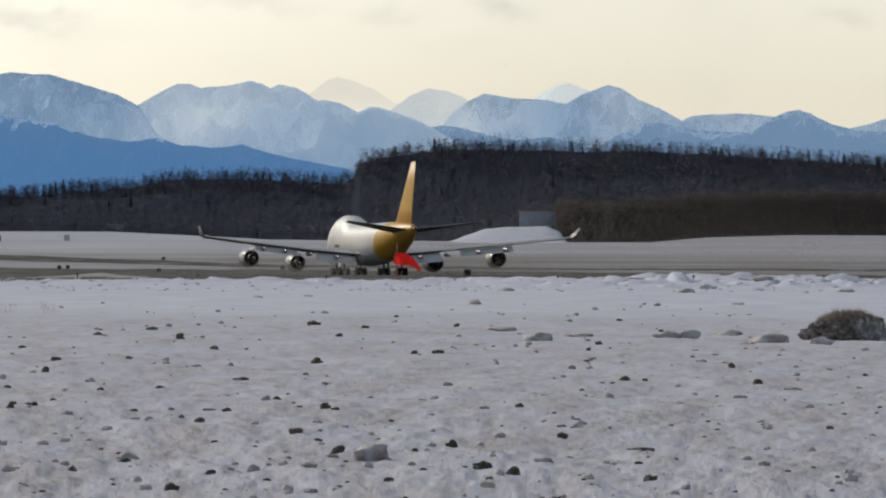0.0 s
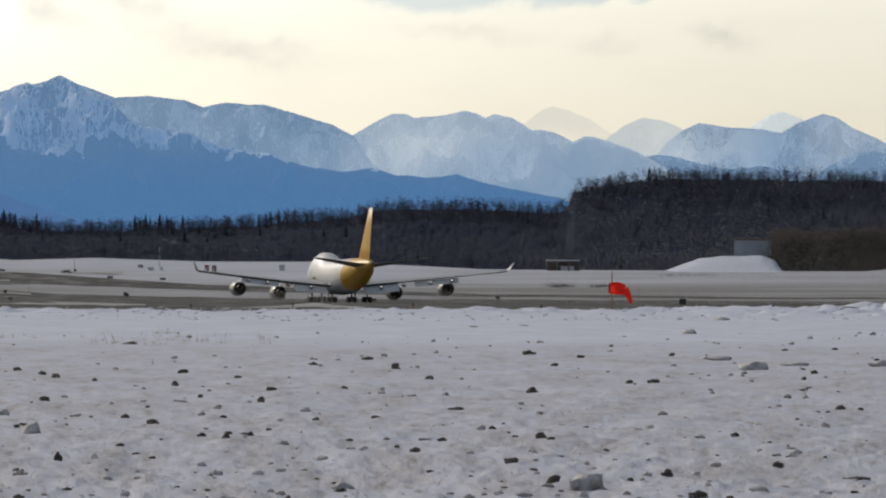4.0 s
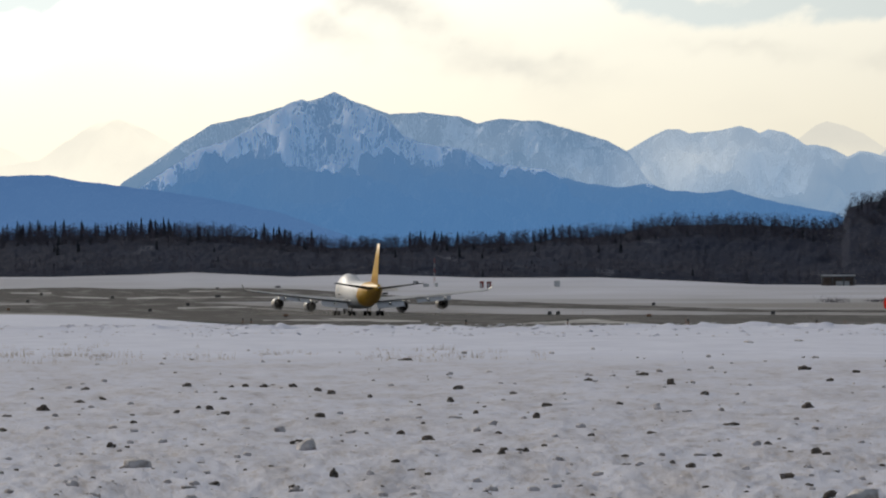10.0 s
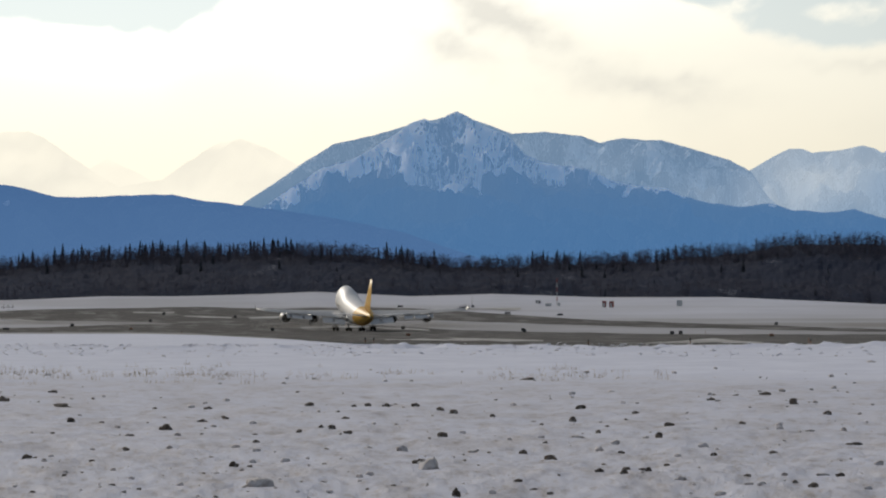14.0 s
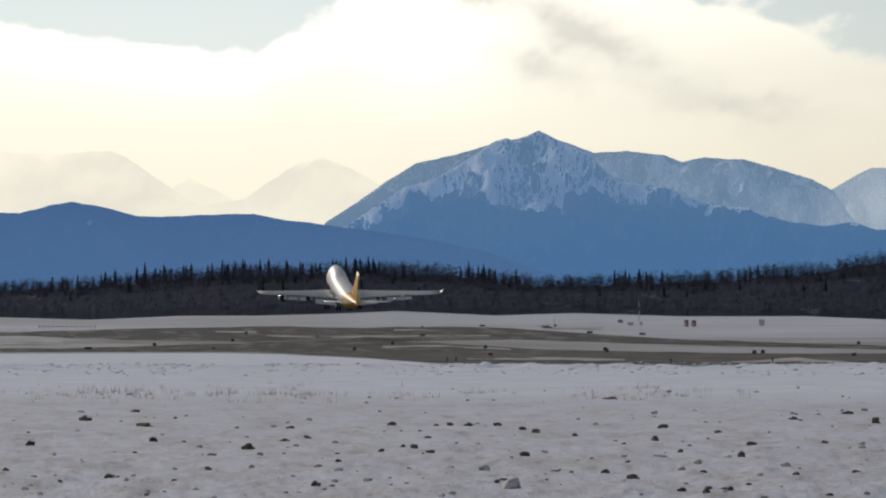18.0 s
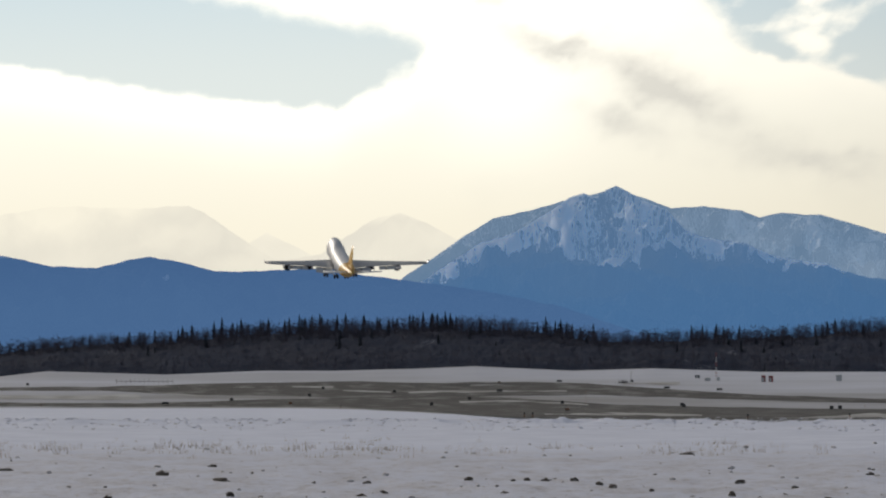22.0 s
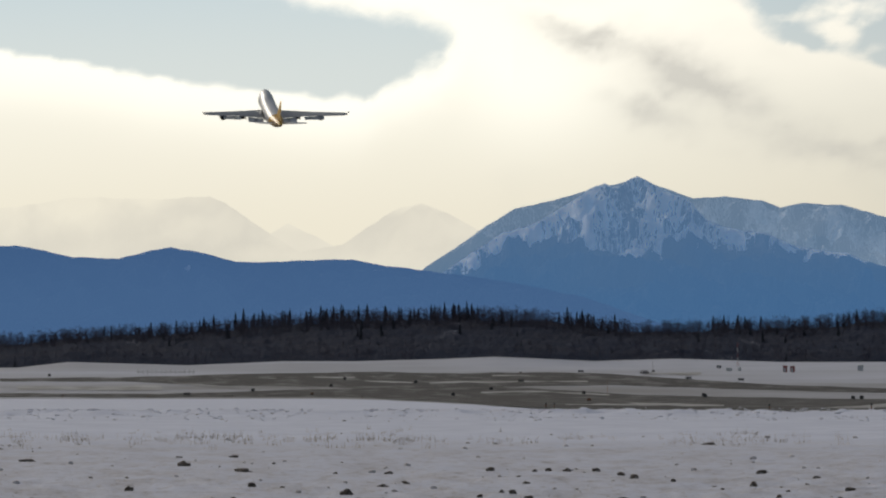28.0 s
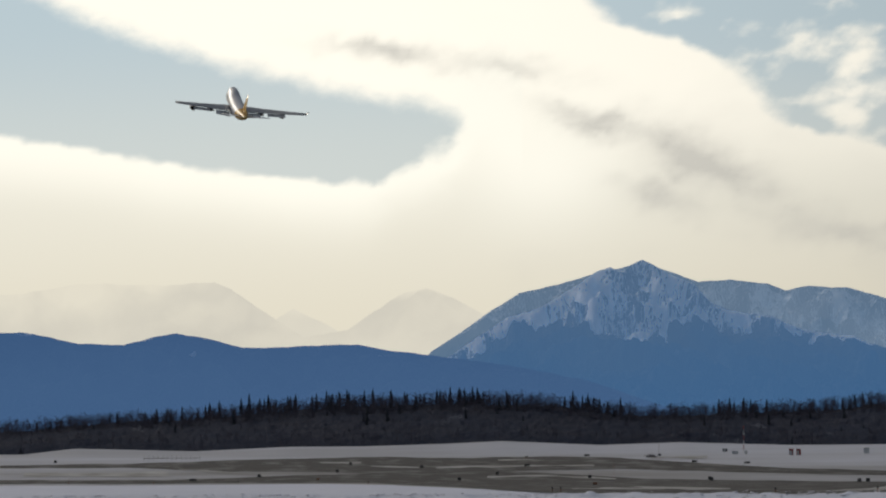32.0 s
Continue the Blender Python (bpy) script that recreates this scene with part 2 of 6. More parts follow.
def make_clod():
    n = Net("dirt_clod")
    v = n.place()
    o = n.t.nodes.new("ShaderNodeObjectInfo").outputs["Random"]
    a, b = n.noise(v, 2.0, 5, 0.6), n.noise(v, 7.0, 5, 0.65)
    dark = n.mix(o, (0.065, 0.052, 0.044), (0.22, 0.18, 0.145))
    col = n.mix(n.ramp(b, 0.4, 0.65), dark, (0.20, 0.17, 0.14))
    return n.surface(n.mix(n.ramp(a, 0.56, 0.7), col, (0.5, 0.5, 0.5)), 0.9, bump=b, depth=0.04, spec=0.15)


def make_ice():
    n = Net("dirty_snow_chunk")
    v = n.place()
    a, b = n.noise(v, 1.5, 5, 0.6), n.noise(v, 6.0, 5, 0.65)
    col = n.mix(n.ramp(a, 0.46, 0.62), (0.74, 0.70, 0.69), (0.48, 0.42, 0.385))
    return n.surface(n.mix(n.ramp(b, 0.5, 0.7), col, (0.68, 0.635, 0.63)), 0.75, bump=b, depth=0.05, spec=0.2)




def make_heap():
    n = Net("brushy_dirt")
    v = n.place()
    a, b = n.noise(v, 1.1, 5, 0.6), n.noise(v, 7.0, 5, 0.7)
    col = n.mix(n.ramp(b, 0.4, 0.62), (0.15, 0.125, 0.105), (0.40, 0.36, 0.32))
    return n.surface(n.mix(n.ramp(a, 0.48, 0.60), col, (0.60, 0.585, 0.58)), 0.9, bump=b, depth=0.08, spec=0.1)


def make_ploughed():
    n = Net("ploughed_snow")
    v = n.place()
    a, b = n.noise(v, 0.5, 4, 0.6), n.noise(v, 4.0, 5, 0.65)
    col = n.mix(n.ramp(b, 0.35, 0.65), (0.76, 0.745, 0.81), (0.87, 0.86, 0.92))
    return n.surface(n.mix(n.ramp(a, 0.58, 0.70, 0.0, 0.55), col, (0.46, 0.41, 0.38)), 0.8, bump=b, depth=0.05, spec=0.15)


CLOD, ICE, HEAP, PLOUGHED = make_clod(), make_ice(), make_heap(), make_ploughed()
WHITE = plain("white_aircraft_paint", (0.72, 0.725, 0.73), 0.42, 0.0, 0.10, 0.6, 0.5, 0.0)
YELLOW = plain("yellow_aircraft_paint", (0.70, 0.39, 0.025), 0.45, 0.0, 0.15, 0.6, 0.35, 0.0)
GREYWING = plain("grey_wing_paint", (0.36, 0.365, 0.375), 0.36, 0.0, 0.18, 0.7)
BARE = plain("bare_metal", (0.62, 0.62, 0.62), 0.28, 1.0, 0.15, 1.5)
NACELLE = plain("grey_nacelle_paint", (0.46, 0.46, 0.46), 0.3, 0.0, 0.12, 1.0)
# shade under the wings and tailplane, put into the colour as dark grey
UNDER_SHADE = plain("dark_grey_underside_paint", (0.10, 0.105, 0.11), 0.5, 0.0, 0.2, 0.7)
BLUISH = plain("faded_blue_nose_art", (0.64, 0.69, 0.75), 0.45, 0.0, 0.2, 0.8)
HOT = plain("sooty_exhaust_metal", (0.06, 0.055, 0.05), 0.55, 0.6, 0.3, 2.0)
RUBBER = plain("tyre_rubber", (0.02, 0.02, 0.02), 0.85, 0.0, 0.2, 3.0)
STEEL = plain("gear_steel", (0.12, 0.12, 0.125), 0.5, 0.4, 0.2, 3.0)
GLASS = plain("cockpit_glass", (0.01, 0.012, 0.015), 0.08, 0.0, 0.1, 3.0)
MARK = plain("dark_grey_lettering", (0.08, 0.08, 0.09), 0.4, 0.0, 0.1, 2.0)


def make_cloth():
    """Thin bright cloth that lets light through."""
    n = Net("orange_red_windsock_cloth")
    col = n.mix(n.ramp(n.noise(n.place(), 1.2, 4), 0.3, 0.7), (0.80, 0.045, 0.03), (0.95, 0.085, 0.06))
    d, t, w = n.t.nodes.new("ShaderNodeBsdfDiffuse"), n.t.nodes.new("ShaderNodeBsdfTranslucent"), n.node("ShaderNodeMixShader", Fac=0.55)
    n.link(col, d.inputs[0])
    n.link(col, t.inputs[0])
    n.link(d.outputs[0], w.inputs[1])
    n.link(t.outputs[0], w.inputs[2])
    n.link(w.outputs[0], n.out.inputs[0])
    return n.mat


FABRIC = make_cloth()
FLAKE = make_twigs("airborne_snow", (0.46, 0.43, 0.39), (0.62, 0.59, 0.55))
BLACK = plain("black_sign_panel", (0.05, 0.05, 0.054), 0.6, 0.0, 0.2, 2.0)
RED = plain("faded_red_paint", (0.36, 0.07, 0.05), 0.6, 0.0, 0.25, 1.5)
ORANGE = plain("orange_paint", (0.33, 0.15, 0.07), 0.6, 0.0, 0.2, 1.5)
OFFWHITE = plain("white_shelter_paint", (0.66, 0.66, 0.65), 0.6, 0.0, 0.15, 0.8)
SIDING = plain("blue_grey_metal_siding", (0.30, 0.35, 0.40), 0.55, 0.1, 0.15, 0.5)
ROOF = plain("dark_brown_roof", (0.13, 0.10, 0.085), 0.8, 0.0, 0.25, 0.6)

# ---- mesh helpers ----


def mesh_of(name, verts, faces, mat, smooth=False):
    """A mesh from arrays of places and of faces with equal numbers of corners."""
    verts, faces = np.asarray(verts, np.float32), np.asarray(faces, np.int32)
    me = bpy.data.meshes.new(name)
    k = faces.shape[1]
    me.vertices.add(len(verts))
    me.vertices.foreach_set("co", verts.ravel())
    me.loops.add(faces.size)
    me.loops.foreach_set("vertex_index", faces.ravel())
    me.polygons.add(len(faces))
    me.polygons.foreach_set("loop_start", np.arange(0, faces.size, k, dtype=np.int32))
    me.polygons.foreach_set("use_smooth", np.full(len(faces), smooth))
    me.update(calc_edges=True)
    me.validate()
    me.materials.append(mat)
    return me


def grid_faces(nr, nc, wrap=False):
    """Quads of a grid of nr rows and nc columns."""
    r, c = np.meshgrid(np.arange(nr - 1), np.arange(nc if wrap else nc - 1), indexing="ij")
    a = (r * nc + c).ravel()
    b = (r * nc + (c + 1) % nc).ravel()
    return np.stack([a, b, b + nc, a + nc], 1)


def part(name, bm, mat, parent=None, label="", smooth=False):
    """Links a bmesh as one mesh object under a thing or under a part."""
    if isinstance(bm, bpy.types.Mesh):
        me = bm
    else:
        me = bpy.data.meshes.new(name)
        bm.to_mesh(me)
        bm.free()
        me.materials.append(mat)
        if smooth:
            me.polygons.foreach_set("use_smooth", np.full(len(me.polygons), True))
    ob = new(name, me)
    ob.parent = parent
    return tagged(ob, label)


def box(sx, sy, sz, at=(0, 0, 0), bevel=0.0, bm=None, turn=None):
    """A box whose base's middle lies at that place."""
    bm = bm or bmesh.new()
    m = Matrix.Translation(at) @ (turn or Matrix()) @ Matrix.Translation((0, 0, sz / 2)) @ Matrix.Diagonal((sx, sy, sz, 1))
    got = bmesh.ops.create_cube(bm, size=1, matrix=m)["verts"]
    if bevel:
        edges = list({e for v in got for e in v.link_edges})
        bmesh.ops.bevel(bm, geom=edges, offset=bevel, segments=2, affect="EDGES")
    return bm


def tube(a, b, ra, rb=None, sides=10, bm=None, caps=True):
    """A tapered rod from a to b."""
    bm = bm or bmesh.new()
    a, b = Vector(a), Vector(b)
    m = Matrix.Translation((a + b) / 2) @ (b - a).to_track_quat("Z", "Y").to_matrix().to_4x4()
    bmesh.ops.create_cone(bm, cap_ends=caps, segments=sides, radius1=ra, radius2=ra if rb is None else rb, depth=(b - a).length, matrix=m)
    return bm


def lathe(profile, sides=28, close=False):
    """A surface turned round the Y axis from (y, radius) pairs."""
    ring = np.linspace(0, 2 * math.pi, sides, endpoint=False)
    v = [(r * math.cos(a), y, r * math.sin(a)) for y, r in profile for a in ring]
    return np.array(v), grid_faces(len(profile), sides, True)


# ---- ground ----
CREST_U = (-700, -349, -259, -149, -49, 121, 251, 401, 496, 671, 811, 1001, 1219, 1383, 1500, 1913, 1960, 2040, 2075, 2143, 2273, 2423, 3000)
CREST_V = (524, 524, 514, 517, 520, 513, 513, 509, 505, 513, 509, 515, 515, 522, 528, 530, 524, 528, 536, 533, 521, 516, 516)
WOOD_U = (-700, -349, -224, -159, -49, 91, 191, 431, 551, 651, 761, 901, 1051, 1150, 1253, 1323, 1523, 1625, 1644, 1658, 1690, 1723, 1790, 1823, 2023, 2173, 2323, 2591, 3000)
WOOD_V = (470, 468, 458, 453, 450, 436, 428, 424, 424, 436, 449, 444, 441, 428, 424, 407, 408, 413, 408, 376, 368, 364, 354, 350, 353, 355, 363, 378, 390)
TREE = 9.0
CREST_D = 3150.0


def far_z(v, d):
    return EYE - (v - LEVEL) * d / LENS


def base_z(d, u):
    """Smooth height of the land at distance d on bearing u."""
    d, u = np.asarray(d, float), np.asarray(u, float)
    z = np.interp(d, (0, 1200, 1500, 2000, 2213, 2325, 2400, 2500, 2700, 3000), (0, 0, -0.35, -0.6, -0.35, 0.5, 1.3, 2.3, 4.7, 9.0))
    crest = far_z(np.interp(u, CREST_U, CREST_V), CREST_D)
    hill = far_z(np.interp(u, WOOD_U, WOOD_V), 3430) - TREE
    s = np.clip((d - 3000) / (CREST_D - 3000), 0, 1)
    z = z + (crest - 9.0) * (s * s * (3 - 2 * s))
    s = np.clip((d - CREST_D) / 40, 0, 1)
    z = z - 1.2 * s * s * (3 - 2 * s)
    s = np.clip((d - 3190) / 240, 0, 1)
    z = z + (hill - crest + 1.2) * (s * s * (3 - 2 * s))
    s = np.clip((d - 3480) / 200, 0, 1)
    return z - 25 * s


def fbm(x, y, scale, octaves=5, seed=0.0):
    """Lattice noise in numpy, about -1 to 1."""
    total, amp, norm = 0.0, 1.0, 0.0
    for o in range(octaves):
        fx, fy = x / scale + seed * 17.3 + o * 5.1, y / scale - seed * 9.7 + o * 3.7
        ix, iy = np.floor(fx), np.floor(fy)
        tx, ty = fx - ix, fy - iy
        tx, ty = tx * tx * (3 - 2 * tx), ty * ty * (3 - 2 * ty)

        def h(a, b):
            s = np.sin(a * 127.1 + b * 311.7 + o * 13.0) * 43758.5453
            return (s - np.floor(s)) * 2 - 1
        low = h(ix, iy) * (1 - tx) + h(ix + 1, iy) * tx
        high = h(ix, iy + 1) * (1 - tx) + h(ix + 1, iy + 1) * tx
        total = total + amp * (low * (1 - ty) + high * ty)
        norm += amp
        amp, scale = amp * 0.52, scale / 2.03
    return total / norm


def ground_z(x, y):
    """Height of the snow, with its lumps and the ploughed bank along the runway."""
    x, y = np.asarray(x, float), np.asarray(y, float)
    d, u = np.hypot(x, y), np.arctan2(x, y) * LENS
    z = base_z(d, u)
    near = np.clip((1100 - d) / 150, 0, 1)
    a, r = u / LENS * 240, d * 0.12
    lumps = 0.065 * fbm(a, r * 2.0, 0.8, 3, 1) + 0.08 * fbm(a, r, 2.2, 4, 9) + 0.14 * fbm(x, y * 0.3, 7.0, 4, 2)
    z = z + near * lumps * np.clip(d / 60, 0.2, 1)
    bank = 915 + 18 * fbm(x, y * 0 + 3.0, 40, 3, 3)
    east = np.clip((u - 1700) / 500, 0, 1)
    top = (0.08 + 0.42 * east) * (1 + 1.5 * fbm(x, y * 0.4, 2.6, 4, 4)) + 0.5 * (0.4 + east) * np.maximum(0, fbm(x, y * 0.3, 12.0, 3, 6))
    z = z + np.maximum(0, top) * np.exp(-((d - bank) / (22 + 14 * east)) ** 2)
    rough = np.clip((d - 720) / 60, 0, 1) * np.clip((890 - d) / 70, 0, 1)
    z = z + rough * (0.7 + 1.6 * east) * (0.55 * np.maximum(0, fbm(x, y * 0.6, 6.0, 3, 21)) + 0.30 * np.clip((fbm(x, y * 0.35, 2.6, 3, 22) - 0.08) * 5, 0, 1) * np.clip(fbm(x, y * 0.2, 11.0, 2, 24) * 3 + 0.5, 0, 1) + 0.55 * np.maximum(0, fbm(x, y * 0.25, 18.0, 3, 23)))
    # windrows of rough ploughed snow before the bank
    for at, high, wide, seed in ((905, 0.24, 5.0, 41), (862, 0.30, 4.0, 44), (835, 0.50, 4.0, 42), (790, 0.36, 3.5, 43)):
        row = at + 26 * fbm(x, y * 0 + seed, 60, 3, seed)
        lump = np.clip(0.35 + 1.5 * fbm(x, y * 0.5, 2.6, 4, seed + 1) + 0.9 * fbm(x, y * 0.2, 14, 2, seed + 2), 0, 1.6)
        z = z + high * (1 + 0.5 * east) * lump * np.exp(-((d - row) / wide) ** 2)
    z = z + np.clip((d - 1000) / 300, 0, 1) * np.clip((3100 - d) / 300, 0, 1) * 0.12 * fbm(x, y * 0.05, 40, 2, 5)
    return z


def spot(u, v, lift=0.0):
    """The place on the land that lies u, v from the eye."""
    ds = np.geomspace(70, CREST_D, 3000)
    az = u / LENS
    seen = LEVEL + (EYE - base_z(ds, np.full_like(ds, u))) / ds * LENS
    d = float(np.interp(-v, -seen, ds))
    x, y = d * math.sin(az), d * math.cos(az)
    return Vector((x, y, float(ground_z(x, y)) + lift)), d


def build_ground():
    cols = np.concatenate([np.arange(-700, 2950, 4.6), np.linspace(2950, 2 * math.pi * LENS - 700, 70)[:-1]])
    near = (LENS * EYE) / np.arange(452, 84, -1.15)
    rows = np.concatenate([[0.5, 3, 8, 16, 28, 42, 58, 74, 86], near, np.arange(near[-1] + 3.2, 715, 3.2), np.arange(715, 985, 1.5), np.linspace(988, 1150, 22), np.linspace(1180, 2950, 50), np.linspace(2965, 3500, 46), [3560, 3640, 3800, 4300, 4890]])
    d, u = np.meshgrid(rows, cols, indexing="ij")
    x, y = d * np.sin(u / LENS), d * np.cos(u / LENS)
    verts = np.stack([x, y, ground_z(x, y)], -1).reshape(-1, 3)
    verts[:len(cols)] = (0.3, 0.2, 0.0)
    me = mesh_of("ground", verts, grid_faces(len(rows), len(cols), True)[:, ::-1], GROUND, True)
    lay = me.uv_layers.new(name="UVMap")
    idx = np.empty(len(me.loops), np.int32)
    me.loops.foreach_get("vertex_index", idx)
    uv = np.stack([u / LENS * 240, d * 0.10], -1).reshape(-1, 2)[idx]
    lay.data.foreach_set("uv", uv.astype(np.float32).ravel())
    dirt = np.clip((455 - d + 60 * fbm(x, y * 0.3, 12, 4, 7)) / 90, 0, 1) * (0.75 + 0.25 * np.clip((400 - d) / 250, 0, 1))
    dirt = np.maximum(dirt, 0.22 * np.exp(-((d - 915) / 40) ** 2))
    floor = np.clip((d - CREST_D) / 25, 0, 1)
    dust = np.clip((d - np.interp(u, (200, 300, 435, 560, 751), (2150, 2050, 1500, 1120, 1020))) / 60, 0, 1) * np.clip((3000 - d) / 500, 0.6, 1) * np.clip(0.92 + 0.3 * fbm(x, y * 0.2, 60, 3, 8) + 0.30 * np.clip((u - 1400) / 400, 0, 1), 0, 1)
    rgba = np.stack([dirt, floor, dust, np.ones_like(d)], -1).reshape(-1, 4)
    at = me.color_attributes.new("zone", "FLOAT_COLOR", "POINT")
    at.data.foreach_set("color", rgba.astype(np.float32).ravel())
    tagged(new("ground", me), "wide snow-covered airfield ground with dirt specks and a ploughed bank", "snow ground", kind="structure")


build_ground()


def land_strip(name, top, bottom, mat, lift, label, category, kind="structure", step=8.0, ragged=1.2):
    """A sheet that lies on the land between two lines of (u, v)."""
    us = np.arange(max(top[0][0], bottom[0][0]), min(top[-1][0], bottom[-1][0]) + 0.1, step)
    a = np.interp(us, *zip(*top)) + ragged * fbm(us, us * 0, 60, 3, lift * 31)
    b = np.interp(us, *zip(*bottom)) + ragged * fbm(us, us * 0 + 9, 60, 3, lift * 47)
    b = np.maximum(b, a + 0.05)
    n = 9
    verts = []
    ds = np.geomspace(70, CREST_D, 2500)
    for f in np.linspace(0, 1, n):
        for u, v in zip(us, a + (b - a) * f):
            seen = LEVEL + (EYE - base_z(ds, np.full_like(ds, u))) / ds * LENS
            d = float(np.interp(-v, -seen, ds))
            verts.append((d * math.sin(u / LENS), d * math.cos(u / LENS), 0))
    verts = np.array(verts)
    verts[:, 2] = ground_z(verts[:, 0], verts[:, 1]) + lift
    ob = new(name, mesh_of(name, verts, grid_faces(n, len(us)), mat, True))
    return tagged(ob, label, category, kind=kind)


land_strip("runway", ((-500, 569), (-100, 571), (100, 566), (300, 560), (511, 559), (751, 574), (1000, 579), (1219, 582), (1500, 582), (2000, 585), (2800, 588)),
           ((-500, 576), (-100, 577), (250, 577.5), (435, 587), (560, 597), (751, 603), (1219, 605), (1800, 605), (2800, 605)), ASPHALT, 0.10,
           "dark grey asphalt runway dusted with blown snow", "runway")
land_strip("taxiway", ((-500, 544), (-150, 541), (0, 537), (151, 534), (291, 532), (435, 535), (560, 533), (700, 536), (850, 547), (1000, 556), (1219, 563), (1463, 572), (2000, 576), (2800, 578)),
           ((-500, 547), (-150, 549), (0, 556), (300, 561), (511, 559), (700, 556), (850, 561), (1000, 566), (1219, 571), (1463, 577), (2000, 579.5), (2800, 580.5)), ASPHALT, 0.08,
           "dark asphalt taxiway beyond the runway, partly bare", "taxiway")
PATCHES = [
    (((175, 541), (250, 542)), ((175, 544), (250, 546))), (((265, 549), (330, 550), (350, 552)), ((265, 550.5), (330, 553), (350, 553.5))),
    (((-75, 551), (0, 556), (85, 565)), ((-75, 554), (0, 561), (85, 568))), (((490, 538), (540, 538), (580, 541)), ((490, 541), (540, 542), (580, 542))),
    (((380, 552), (450, 549), (660, 549)), ((380, 554), (450, 553), (660, 553))), (((470, 568), (560, 566), (700, 573)), ((470, 570), (560, 571), (700, 577))),
]
PATCHES += [
    (((760, 536), (860, 535)), ((760, 539), (860, 540))), (((60, 543), (110, 543)), ((60, 545), (110, 545))),
    (((620, 590), (740, 588), (900, 593)), ((620, 593), (740, 597), (900, 595))), (((1080, 596), (1200, 591), (1290, 596)), ((1080, 603), (1200, 603), (1290, 603))),
    (((-349, 556), (-100, 556), (-90, 560)), ((-349, 568), (-100, 570), (-90, 568))),
]
for top, low in PATCHES:
    low = tuple((u, v0 + (v - v0) * 0.6) for u, v in low for v0 in (float(np.interp(u, *zip(*top))),))
    land_strip("snow_patch", top, low, BLOWN, 0.14, "thin patch of grey blown snow on asphalt", "snow patch", kind="stuff", step=4, ragged=2.2)

# ---- distance: mountains and sky ----


def near_line(u, v, line):
    """How far each place (u, v) lies from a broken line, and how far along it."""
    best = np.full(np.broadcast(u, v).shape, 1e9)
    for (u0, v0), (u1, v1) in zip(line[:-1], line[1:]):
        s = np.clip(((u - u0) * (u1 - u0) + (v - v0) * (v1 - v0)) / ((u1 - u0) ** 2 + (v1 - v0) ** 2), 0, 1)
        best = np.minimum(best, np.hypot(u - u0 - s * (u1 - u0), v - v0 - s * (v1 - v0)))
    return best


